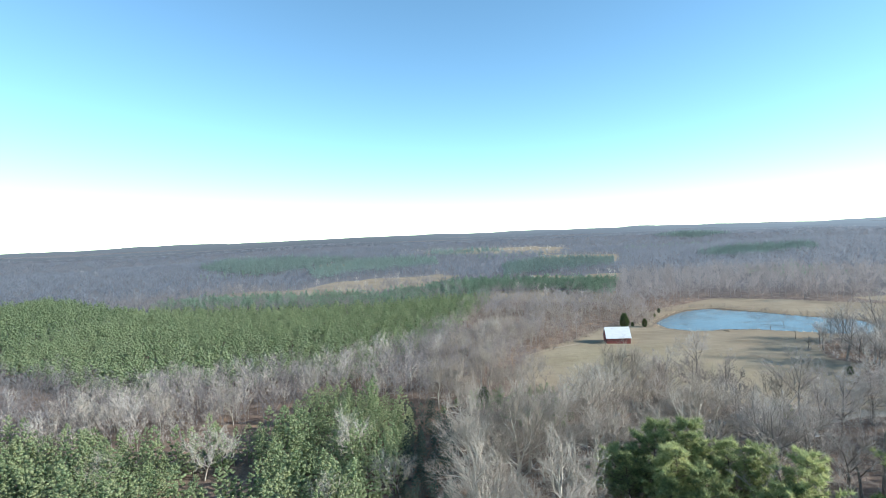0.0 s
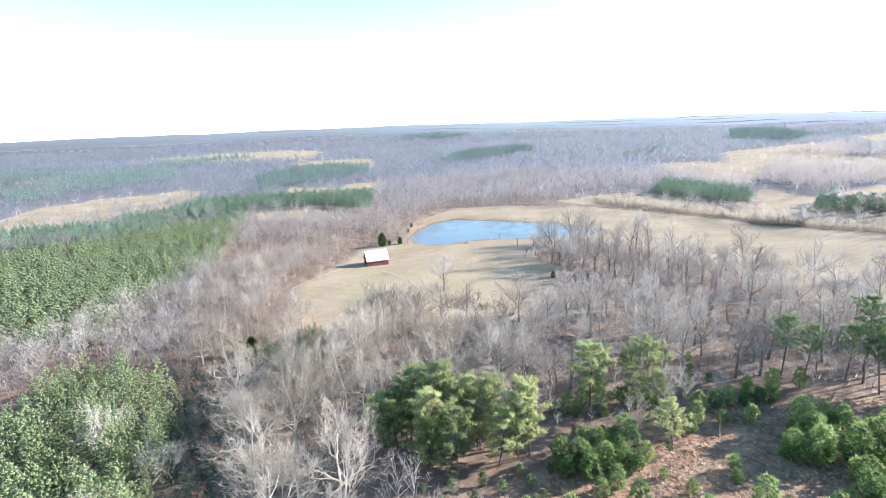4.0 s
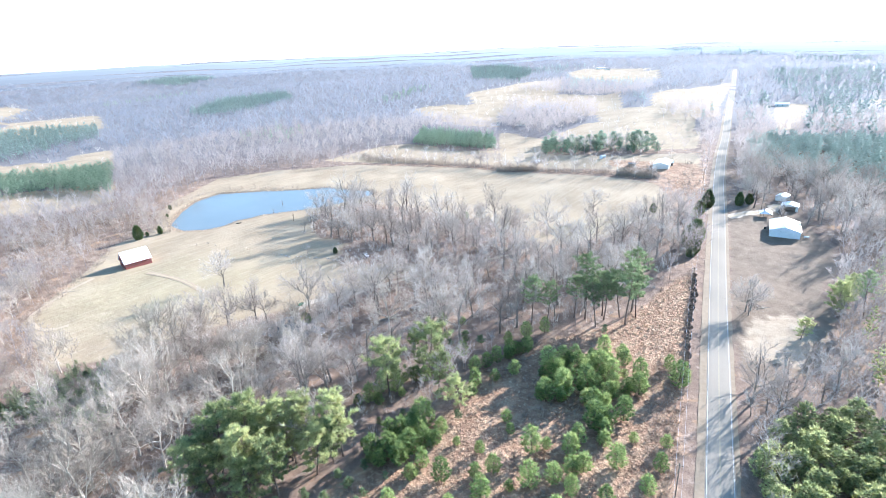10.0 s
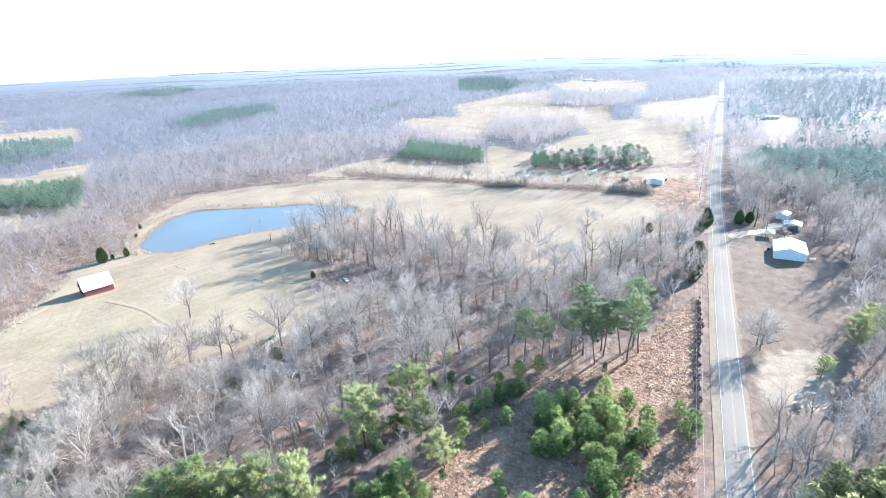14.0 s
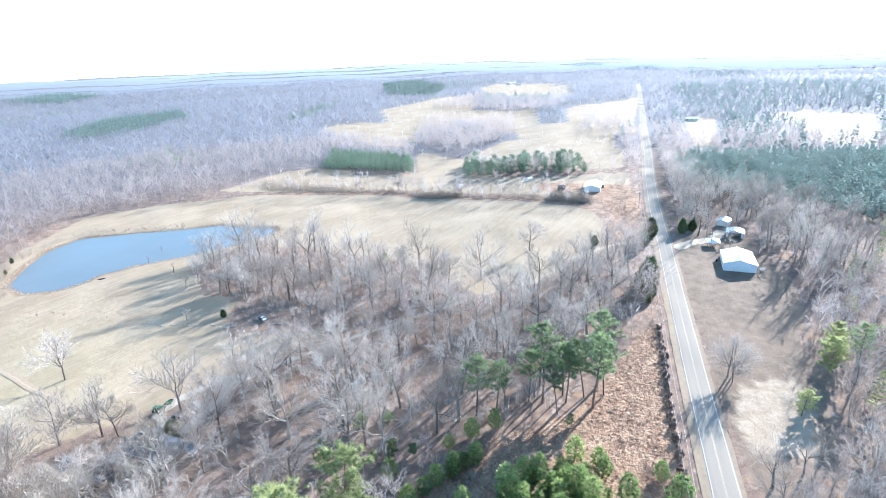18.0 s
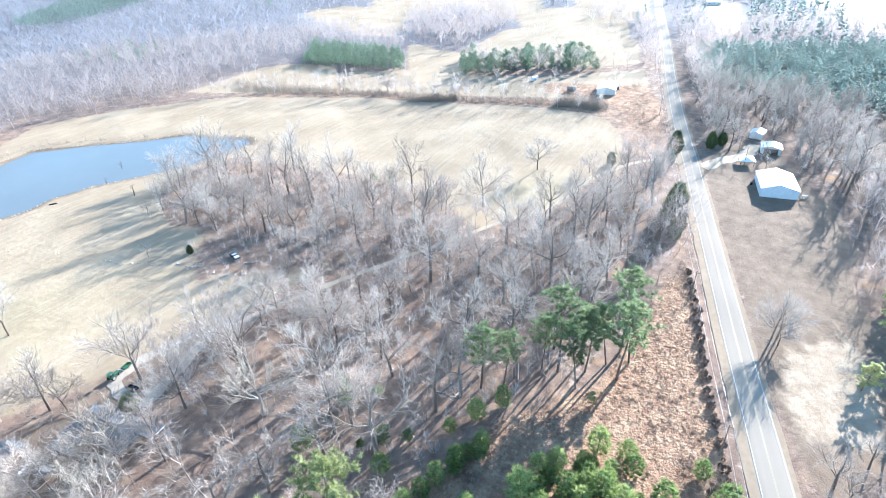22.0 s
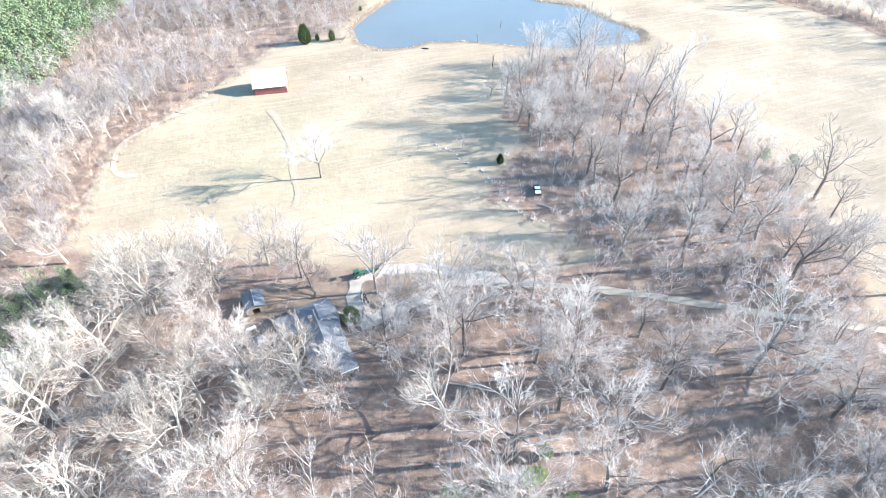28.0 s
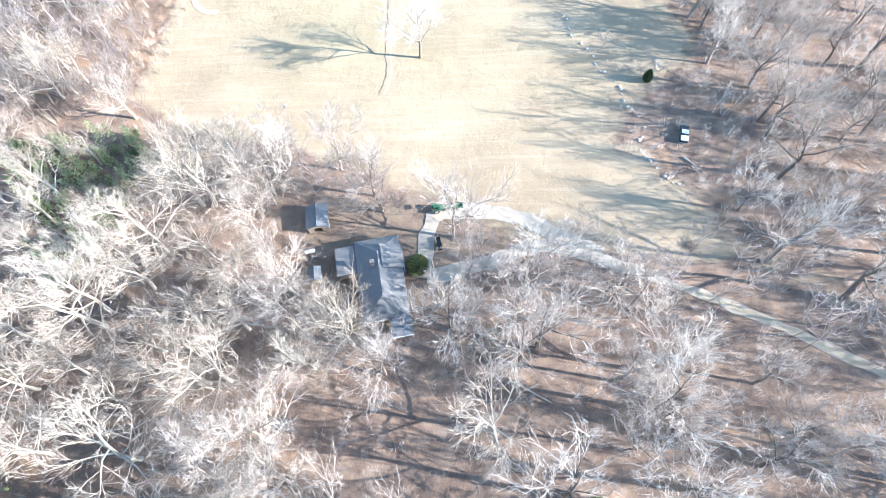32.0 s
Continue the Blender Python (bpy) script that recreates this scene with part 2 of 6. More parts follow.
def ground_material():
    k = Nodes("ground", 0.95, 0, 0.1)
    zone, zone2 = k.attr("zone"), k.attr("zone2")
    s1, s2 = k.n.new("ShaderNodeSeparateColor"), k.n.new("ShaderNodeSeparateColor")
    k.l.new(zone.outputs["Color"], s1.inputs[0]), k.l.new(zone2.outputs["Color"], s2.inputs[0])
    big, mid, fine = k.noise(0.035, 5), k.noise(0.22, 6, 0.65), k.noise(2.2, 5, 0.7)

    def edge(v, w=0.35):  # a ragged edge for a zone
        t = k.math("ADD", v, k.math("MULTIPLY", k.math("SUBTRACT", mid, 0.5), 1.1))
        return k.math("MULTIPLY", k.math("SUBTRACT", t, 0.5 - w / 2), 1 / w, True)

    litter = k.ramp(mid, (0.33, (0.074, 0.047, 0.036)), (0.5, (0.172, 0.112, 0.080)), (0.7, (0.30, 0.208, 0.148)))
    litter = k.mix(k.math("MULTIPLY", fine, 0.55), litter, (0.24, 0.174, 0.132))
    bits = k.noise(5.5, 6, 0.8)  # leaves, sticks and bare patches
    litter = k.mix(k.math("MULTIPLY", k.math("SUBTRACT", bits, 0.52), 5.0, True), litter, (0.40, 0.305, 0.24))
    litter = k.mix(k.math("MULTIPLY", k.math("SUBTRACT", 0.46, bits), 5.0, True), litter, (0.058, 0.042, 0.036))
    litter = k.mix(k.math("MULTIPLY", k.math("SUBTRACT", k.noise(0.11, 5, 0.7, None, 0.5), 0.56), 5.0, True), litter, (0.36, 0.215, 0.115))  # drifts of orange leaves
    litter = k.mix(k.math("MULTIPLY", k.math("SUBTRACT", k.noise(0.16, 5, 0.7), 0.57), 6.0, True), litter, (0.43, 0.335, 0.265))  # bare pale earth
    litter = k.mix(zone.outputs["Alpha"], litter, k.ramp(mid, (0.3, (0.125, 0.118, 0.122)), (0.7, (0.20, 0.19, 0.192))))  # litter turns grey with distance from the farm
    grass = k.ramp(big, (0.32, (0.236, 0.174, 0.112)), (0.5, (0.302, 0.227, 0.150)), (0.68, (0.365, 0.282, 0.192)))
    rows = k.n.new("ShaderNodeMapping")  # faint mowing lines and worn tracks
    rows.inputs["Rotation"].default_value, rows.inputs["Scale"].default_value = (0, 0, radians(62)), (0.035, 0.55, 1)
    k.l.new(k.geo.outputs["Position"], rows.inputs[0])
    lines = k.noise(1.0, 5, 0.7, rows.outputs[0], 0.3)
    grass = k.mix(k.math("MULTIPLY", k.math("SUBTRACT", lines, 0.5), 2.2, True), grass, (0.43, 0.35, 0.255))
    grass = k.mix(k.math("MULTIPLY", k.math("SUBTRACT", 0.47, lines), 2.2, True), grass, (0.235, 0.165, 0.10))
    grass = k.mix(k.math("MULTIPLY", k.math("SUBTRACT", k.noise(0.09, 6, 0.7), 0.55), 3.0, True), grass, (0.30, 0.20, 0.13))
    grass = k.mix(k.math("MULTIPLY", fine, 0.45), grass, (0.27, 0.215, 0.145))
    grass = k.mix(k.math("MULTIPLY", edge(s1.outputs[1], 0.9), 0.55), grass, k.ramp(mid, (0.35, (0.262, 0.226, 0.122)), (0.65, (0.345, 0.297, 0.175))))
    rank = k.ramp(mid, (0.35, (0.125, 0.070, 0.047)), (0.5, (0.25, 0.150, 0.098)), (0.66, (0.37, 0.255, 0.168)))
    rank = k.mix(k.math("MULTIPLY", fine, 0.5), rank, (0.30, 0.18, 0.11))
    rank = k.mix(k.math("MULTIPLY", k.math("SUBTRACT", k.noise(0.9, 5, 0.75), 0.5), 4.0, True), rank, (0.44, 0.33, 0.21))
    lawn = k.ramp(mid, (0.3, (0.145, 0.105, 0.075)), (0.7, (0.22, 0.162, 0.115)))
    sand = k.ramp(mid, (0.35, (0.28, 0.21, 0.145)), (0.6, (0.36, 0.285, 0.205)))
    c = k.mix(edge(s1.outputs[0]), litter, grass)
    c = k.mix(edge(s1.outputs[2]), c, rank)
    c = k.mix(edge(s2.outputs[1]), c, lawn)
    c = k.mix(edge(s2.outputs[0], 0.5), c, sand)
    c = k.mix(edge(s2.outputs[2], 0.6), c, k.ramp(mid, (0.35, (0.11, 0.08, 0.06)), (0.65, (0.22, 0.155, 0.10))))
    lumps = k.math("MULTIPLY", k.math("MULTIPLY", k.noise(0.85, 4, 0.6), s1.outputs[2]), 2.4)  # tussocks
    k.color(c).bump(k.math("ADD", k.math("ADD", k.math("MULTIPLY", fine, 0.3), mid), lumps), 0.8, 0.4)
    return k.m


def bark_material(name, dark, mid, light, spread=1.0, haze=0.0):
    k = Nodes(name, 0.9, 0, 0.15)
    r = k.math("ADD", k.math("MULTIPLY", k.rand(), 0.55 * spread), k.math("MULTIPLY", k.attr("tint").outputs["Fac"], 0.55 * spread))
    r = k.math("ADD", r, k.math("MULTIPLY", k.noise(1.4, 3), 0.45))
    c = k.ramp(r, (0.15, dark), (0.5, mid), (0.9, light))
    k.color(c)
    if haze:  # light that filters through sprays of fine twigs
        lit, both = k.n.new("ShaderNodeBsdfTranslucent"), k.n.new("ShaderNodeMixShader")
        k.put(c, lit.inputs[0])
        both.inputs[0].default_value = haze
        k.l.new(k.b.outputs[0], both.inputs[1]), k.l.new(lit.outputs[0], both.inputs[2])
        k.l.new(both.outputs[0], k.n["Material Output"].inputs["Surface"])
    return k.m


def needle_material(name, dark, mid, light):
    k = Nodes(name, 0.65, 0, 0.25)
    isl = k.geo.outputs["Random Per Island"]
    r = k.math("ADD", k.math("MULTIPLY", isl, 0.45), k.math("MULTIPLY", k.math("ADD", k.rand(), k.attr("tint").outputs["Fac"]), 0.4))
    c = k.ramp(r, (0.1, dark), (0.45, mid), (0.85, light))
    k.color(c)
    lit, both = k.n.new("ShaderNodeBsdfTranslucent"), k.n.new("ShaderNodeMixShader")  # light through the needles
    k.put(c, lit.inputs[0])
    both.inputs[0].default_value = 0.58
    k.l.new(k.b.outputs[0], both.inputs[1]), k.l.new(lit.outputs[0], both.inputs[2])
    k.l.new(both.outputs[0], k.n["Material Output"].inputs["Surface"])
    return k.m


def plain_material(name, c0, c1, rough=0.7, scale=1.5, metal=0.0, spec=0.3, bump=0.2, depth=0.02):
    k = Nodes(name, rough, metal, spec)
    n = k.noise(scale, 5, 0.65)
    k.color(k.mix(k.math("MULTIPLY", k.noise(scale * 9, 3), 0.5), k.ramp(n, (0.3, c0), (0.7, c1)), c0))
    if bump:
        k.bump(n, bump, depth)
    return k.m


def roof_material(name, c0, c1, rust, rough, metal, amount):
    """Sheet metal with ribs worked in mesh, streaked along the fall."""
    k = Nodes(name, rough, metal, 0.5)
    mp = k.n.new("ShaderNodeMapping")
    mp.inputs["Scale"].default_value = (2.0, 0.25, 0.25)
    k.l.new(k.tex.outputs["Object"], mp.inputs[0])
    st = k.noise(1.3, 5, 0.7, mp.outputs[0])
    c = k.ramp(st, (0.3, c0), (0.65, c1))
    rust_at = k.math("MULTIPLY", k.math("SUBTRACT", k.noise(0.45, 6, 0.75), 1 - amount), 6, True)
    k.color(k.mix(rust_at, c, rust)).bump(st, 0.1, 0.01)
    return k.m


def shingle_material():
    k = Nodes("shingle", 0.9, 0, 0.2)
    w = k.n.new("ShaderNodeTexBrick")
    w.inputs["Scale"].default_value, w.inputs["Mortar Size"].default_value = 3.0, 0.02
    w.inputs["Color1"].default_value, w.inputs["Color2"].default_value, w.inputs["Mortar"].default_value = (0.17, 0.16, 0.152, 1), (0.225, 0.212, 0.20, 1), (0.10, 0.094, 0.088, 1)
    k.l.new(k.tex.outputs["Object"], w.inputs["Vector"])
    k.color(k.mix(k.math("MULTIPLY", k.noise(0.7, 5), 0.6), w.outputs[0], (0.22, 0.208, 0.198))).bump(k.noise(9, 3), 0.3, 0.02)
    return k.m


def road_material():
    k = Nodes("asphalt", 0.95, 0, 0.05)
    n, f, s = k.noise(0.35, 6, 0.7), k.noise(14, 4, 0.75), k.attr("across").outputs["Fac"]
    c = k.ramp(f, (0.3, (0.235, 0.195, 0.152)), (0.7, (0.30, 0.256, 0.206)))
    c = k.mix(k.math("MULTIPLY", n, 0.55), c, (0.29, 0.252, 0.208))
    track = k.math("ABSOLUTE", k.math("SUBTRACT", k.math("ABSOLUTE", s), 0.52))  # worn wheel tracks
    c = k.mix(k.math("MULTIPLY", k.math("SUBTRACT", 0.22, track, True), 0.7, True), c, (0.31, 0.27, 0.222))
    k.color(c).bump(f, 0.25, 0.01)
    return k.m


def track_material(name, c0, c1, mid_grass):
    k = Nodes(name, 0.95, 0, 0.15)
    n, f = k.noise(0.5, 6, 0.7), k.noise(6, 4, 0.7)
    s = k.math("ABSOLUTE", k.attr("across").outputs["Fac"])
    c = k.mix(k.math("MULTIPLY", f, 0.5), k.ramp(n, (0.3, c0), (0.7, c1)), c0)
    if mid_grass:
        g = k.math("MULTIPLY", k.math("SUBTRACT", k.math("ADD", k.math("MULTIPLY", n, 0.35), 0.12), s), 5, True)
        c = k.mix(k.math("MULTIPLY", g, mid_grass), c, (0.36, 0.29, 0.18))
    k.color(c).bump(f, 0.4, 0.03)
    return k.m


def water_material():
    k = Nodes("water", 0.12, 0, 0.38)
    k.b.inputs["IOR"].default_value = 1.33
    k.color(k.mix(k.noise(0.02, 4), (0.10, 0.108, 0.105), (0.14, 0.148, 0.14)))
    n = k.math("ADD", k.noise(2.2, 3, 0.6), k.math("MULTIPLY", k.noise(0.35, 3), 1.5))
    k.bump(n, 0.35, 0.05)
    k.put(k.ramp(k.noise(0.045, 4, 0.6, None, 0.8), (0.38, (0.05, 0.05, 0.05)), (0.62, (0.26, 0.26, 0.26))), k.b.inputs["Roughness"])
    return k.m


M_GROUND, M_WATER, M_ROAD = ground_material(), water_material(), road_material()
M_DRIVE = track_material("drive_gravel", (0.31, 0.245, 0.18), (0.44, 0.37, 0.29), 0.9)
M_GRAVEL = track_material("pale_gravel", (0.30, 0.25, 0.20), (0.41, 0.355, 0.295), 0.3)
M_WORN = track_material("worn_grass", (0.285, 0.205, 0.14), (0.36, 0.28, 0.195), 0.95)
M_LOOP = track_material("track_earth", (0.33, 0.255, 0.18), (0.41, 0.33, 0.24), 0.6)
M_SHOULDER = track_material("shoulder_earth", (0.22, 0.165, 0.112), (0.31, 0.24, 0.17), 0.0)
M_LINE = plain_material("line_paint", (0.36, 0.34, 0.31), (0.52, 0.50, 0.46), 0.6, 2.0, bump=0)
M_YELLOW = plain_material("yellow_paint", (0.29, 0.24, 0.15), (0.36, 0.30, 0.19), 0.6, 2.0, bump=0)
M_BARK = bark_material("bark", (0.112, 0.086, 0.070), (0.209, 0.169, 0.139), (0.312, 0.266, 0.227))
M_TWIG = bark_material("twigs", (0.242, 0.195, 0.164), (0.429, 0.364, 0.316), (0.627, 0.553, 0.485), 1.0, 0.25)
M_WOODTWIG = bark_material("wood_twigs", (0.205, 0.169, 0.151), (0.298, 0.252, 0.232), (0.381, 0.329, 0.310), 0.9, 0.6)
M_PALETWIG = bark_material("pale_twigs", (0.278, 0.223, 0.172), (0.418, 0.348, 0.282), (0.560, 0.481, 0.410), 1.0, 0.25)
M_WESTTWIG = bark_material("brush_twigs", (0.184, 0.139, 0.109), (0.287, 0.227, 0.186), (0.414, 0.348, 0.298), 1.0, 0.2)
M_EASTTWIG = bark_material("east_twigs", (0.15, 0.125, 0.112), (0.245, 0.21, 0.19), (0.35, 0.31, 0.285), 1.0, 0.3)
# distant haze is painted into these twigs as a pale cool grey
M_HAZETWIG = bark_material("hazed_far_twigs", (0.198, 0.195, 0.212), (0.241, 0.239, 0.259), (0.290, 0.288, 0.311), 0.7, 0.62)
M_PALE = bark_material("pale_bark", (0.352, 0.303, 0.246), (0.479, 0.421, 0.350), (0.606, 0.545, 0.464), 0.5)
M_STONE = plain_material("field_stone", (0.36, 0.33, 0.30), (0.50, 0.47, 0.43), 0.9, 2.5)
M_BRUSH = bark_material("brush", (0.16, 0.12, 0.095), (0.24, 0.18, 0.14), (0.34, 0.27, 0.21))
M_PINEBARK = bark_material("pine_bark", (0.10, 0.07, 0.055), (0.17, 0.12, 0.095), (0.24, 0.18, 0.14))
M_NEEDLE = needle_material("needles", (0.106, 0.144, 0.078), (0.268, 0.321, 0.165), (0.346, 0.378, 0.213))
M_YOUNG = needle_material("young_needles", (0.092, 0.135, 0.049), (0.266, 0.335, 0.117), (0.484, 0.515, 0.216))
M_DITCH = bark_material("ditch_shrub", (0.108, 0.084, 0.068), (0.162, 0.129, 0.106), (0.222, 0.180, 0.148))
M_BROAD = needle_material("broad_pine_needles", (0.132, 0.160, 0.071), (0.376, 0.400, 0.179), (0.631, 0.603, 0.305))
M_STAND = needle_material("planted_pine_needles", (0.103, 0.152, 0.103), (0.197, 0.262, 0.182), (0.295, 0.371, 0.264))
M_FARPINE = needle_material("far_pine_needles", (0.064, 0.086, 0.066), (0.111, 0.139, 0.108), (0.165, 0.194, 0.153))
# needles paled towards blue-green, aerial haze mixed into their colour
M_HAZEPINE = needle_material("hazed_pine_needles", (0.19, 0.24, 0.215), (0.255, 0.315, 0.28), (0.33, 0.395, 0.35))
M_THICK = needle_material("thick_stand_needles", (0.107, 0.144, 0.077), (0.297, 0.349, 0.177), (0.427, 0.439, 0.245))
M_TALL = needle_material("tall_pine_needles", (0.083, 0.113, 0.056), (0.228, 0.282, 0.143), (0.380, 0.425, 0.231))
M_CEDAR = needle_material("cedar_leaves", (0.097, 0.131, 0.061), (0.172, 0.214, 0.098), (0.260, 0.296, 0.144))
M_STRAW = bark_material("straw", (0.27, 0.165, 0.105), (0.40, 0.275, 0.18), (0.56, 0.43, 0.30))
M_RED = plain_material("red_boards", (0.23, 0.075, 0.060), (0.33, 0.115, 0.092), 0.85, 2.5)
M_BARNROOF = roof_material("barn_roof", (0.60, 0.58, 0.56), (0.74, 0.72, 0.70), (0.40, 0.27, 0.20), 0.6, 0.0, 0.40)
M_WHITEROOF = roof_material("white_roof", (0.50, 0.54, 0.58), (0.62, 0.65, 0.68), (0.55, 0.52, 0.48), 0.45, 0.1, 0.30)
M_BLUEROOF = roof_material("grey_blue_roof", (0.10, 0.105, 0.112), (0.155, 0.16, 0.165), (0.17, 0.15, 0.13), 0.75, 0.0, 0.36)
M_SHINGLE = shingle_material()
M_WALL = plain_material("pale_siding", (0.55, 0.52, 0.47), (0.66, 0.63, 0.58), 0.8, 1.0)
M_WHITE = plain_material("white_paint", (0.62, 0.62, 0.61), (0.74, 0.74, 0.73), 0.55, 1.0)
M_BRICKWALL = plain_material("brown_siding", (0.26, 0.20, 0.16), (0.36, 0.28, 0.23), 0.85, 3.0)
M_DARK = plain_material("dark_interior", (0.02, 0.018, 0.016), (0.035, 0.03, 0.028), 0.9, 1.0, bump=0)
M_GLASS = plain_material("dark_glass", (0.012, 0.015, 0.018), (0.022, 0.026, 0.03), 0.08, 1.0, spec=0.6, bump=0)
M_RUBBER = plain_material("rubber", (0.018, 0.018, 0.018), (0.03, 0.03, 0.03), 0.85, 8.0)
M_STEEL = plain_material("steel", (0.45, 0.45, 0.46), (0.58, 0.58, 0.59), 0.35, 3.0, 0.8)
M_BLACKPAINT = plain_material("black_car_paint", (0.018, 0.020, 0.024), (0.028, 0.030, 0.035), 0.25, 2.0, spec=0.6, bump=0)
M_SILVER = plain_material("silver_car_paint", (0.55, 0.56, 0.58), (0.66, 0.67, 0.69), 0.3, 2.0, 0.3, 0.6, bump=0)
M_GREEN = plain_material("green_machine_paint", (0.02, 0.075, 0.04), (0.03, 0.11, 0.06), 0.45, 2.0)
M_WOOD = plain_material("weathered_wood", (0.17, 0.13, 0.10), (0.28, 0.225, 0.18), 0.85, 4.0)


# ---- mesh helpers ----
class Raw:
    """Gathers plain polygons for one mesh."""

    def __init__(self):
        self.v, self.f = [], []

    def add(self, vs, fs):
        k = len(self.v)
        self.v += [tuple(v) for v in vs]
        self.f += [tuple(i + k for i in f) for f in fs]

    def ring(self, p0, r0, p1, r1, k):
        """A tapered limb of k sides from p0 to p1."""
        d = (p1 - p0).normalized()
        a = d.orthogonal().normalized()
        b = d.cross(a)
        cs = [(math.cos(2 * math.pi * i / k), math.sin(2 * math.pi * i / k)) for i in range(k)]
        self.add([p0 + (a * c + b * s) * r0 for c, s in cs] + [p1 + (a * c + b * s) * r1 for c, s in cs], [(i, (i + 1) % k, k + (i + 1) % k, k + i) for i in range(k)])

    def spike(self, p0, r, p1):
        """A three-sided point."""
        d = (p1 - p0).normalized()
        a = d.orthogonal().normalized()
        b = d.cross(a)
        self.add([p0 + a * r, p0 + (b * 0.866 - a * 0.5) * r, p0 - (b * 0.866 + a * 0.5) * r, p1], [(0, 1, 3), (1, 2, 3), (2, 0, 3)])

    def blade(self, p0, r, p1, rng):
        """The slimmest twig or needle spray: one tapering blade."""
        d = p1 - p0
        a = d.cross(Vector((rng.gauss(0, 1), rng.gauss(0, 1), rng.gauss(0, 1)))).normalized() * r
        self.add([p0 + a, p0 - a, p1], [(0, 1, 2)])

    def box(self, x0, x1, y0, y1, z0, z1):
        self.add([(x, y, z) for z in (z0, z1) for y in (y0, y1) for x in (x0, x1)], [(0, 2, 3, 1), (4, 5, 7, 6), (0, 1, 5, 4), (2, 6, 7, 3), (0, 4, 6, 2), (1, 3, 7, 5)])

    def prism(self, pts, off):
        """A flat polygon given a thickness along off."""
        n, off = len(pts), Vector(off)
        p = [Vector(q) for q in pts]
        self.add(p + [q + off for q in p], [tuple(range(n))[::-1], tuple(range(n, 2 * n))] + [(i, (i + 1) % n, n + (i + 1) % n, n + i) for i in range(n)])

    def mesh(self, name, material, smooth=False):
        me = bpy.data.meshes.new(name)
        me.from_pydata(self.v, [], self.f)
        me.materials.append(material)
        me.validate()
        if smooth:
            me.shade_smooth()
        return me


def bevelled(raw, name, material, width=0.03):
    me = raw.mesh(name, material)
    bm = bmesh.new()
    bm.from_mesh(me)
    bmesh.ops.recalc_face_normals(bm, faces=bm.faces)
    bmesh.ops.bevel(bm, geom=[e for e in bm.edges if e.calc_face_angle(0) > 0.6], offset=width, segments=1, affect="EDGES")
    bm.to_mesh(me)
    bm.free()
    return me


def part(name, raw, material, parent, label="", bevel=0.0):
    ob = new(name, bevelled(raw, name, material, bevel) if bevel else raw.mesh(name, material))
    ob.parent = parent
    return tagged(ob, label)


def big_mesh(name, v, f, material, tint=None):
    """One large mesh from arrays of corners and triangles."""
    me = bpy.data.meshes.new(name)
    me.vertices.add(len(v)), me.loops.add(f.size), me.polygons.add(len(f))
    me.vertices.foreach_set("co", v.astype(np.float32).ravel())
    me.loops.foreach_set("vertex_index", f.astype(np.int32).ravel())
    me.polygons.foreach_set("loop_start", np.arange(0, f.size, f.shape[1], dtype=np.int32))
    me.polygons.foreach_set("loop_total", np.full(len(f), f.shape[1], dtype=np.int32))
    me.update(calc_edges=True)
    if tint is not None:
        me.attributes.new("tint", "FLOAT", "POINT").data.foreach_set("value", tint.astype(np.float32))
    me.materials.append(material)
    return me


def stuff(name, raws, places, material, label, category, seed, size=(0.85, 1.2), lean=0.06):
    """Many small growths joined into one object. places: x, y, scale."""
    rng = np.random.default_rng(seed)
    vs, fs, ts, k = [], [], [], 0
    pick = rng.integers(0, len(raws), len(places))
    for w, raw in enumerate(raws):
        pl = places[pick == w]
        if not len(pl):
            continue
        v, f = np.array(raw.v), np.array(raw.f)
        n = len(pl)
        a, s = rng.uniform(0, 2 * np.pi, n), rng.uniform(*size, n) * pl[:, 2]
        h = s * rng.uniform(0.88, 1.12, n)
        lx, ly = rng.normal(0, lean, n), rng.normal(0, lean, n)
        z = v[None, :, 2] * h[:, None]
        x = (v[None, :, 0] * np.cos(a)[:, None] - v[None, :, 1] * np.sin(a)[:, None]) * s[:, None] + pl[:, 0, None] + z * lx[:, None]
        y = (v[None, :, 0] * np.sin(a)[:, None] + v[None, :, 1] * np.cos(a)[:, None]) * s[:, None] + pl[:, 1, None] + z * ly[:, None]
        z = z + (ground(pl[:, 0], pl[:, 1]) - 0.15)[:, None]
        vs.append(np.stack([x, y, z], -1).reshape(-1, 3))
        fs.append((f[None] + (np.arange(n) * len(v))[:, None, None]).reshape(-1, 3) + k)
        ts.append(np.repeat(rng.uniform(0, 1, n), len(v)))
        k += n * len(v)
    ob = new(name, big_mesh(name, np.concatenate(vs), np.concatenate(fs), material, np.concatenate(ts)))
    return tagged(ob, label, category, "", "stuff")


def scatter(poly, step, seed, keep_out=(), margin=0.0, jitter=0.42, size=1.0):
    """Points about step metres apart inside a polygon, as rows of x, y, scale."""
    rng = np.random.default_rng(seed)
    p = np.array(poly, float)
    (x0, y0), (x1, y1) = p.min(0), p.max(0)
    gx, gy = np.meshgrid(np.arange(x0, x1, step), np.arange(y0, y1, step))
    gx, gy = gx + rng.uniform(-jitter, jitter, gx.shape) * step, gy + rng.uniform(-jitter, jitter, gy.shape) * step
    gx, gy = gx.ravel(), gy.ravel()
    ok = inside(poly, gx, gy) > margin
    gx, gy = gx[ok], gy[ok]
    for q, m in keep_out:
        ok = inside(q, gx, gy) < -m
        gx, gy = gx[ok], gy[ok]
    return np.stack([gx, gy, np.full(gx.shape, size)], -1)


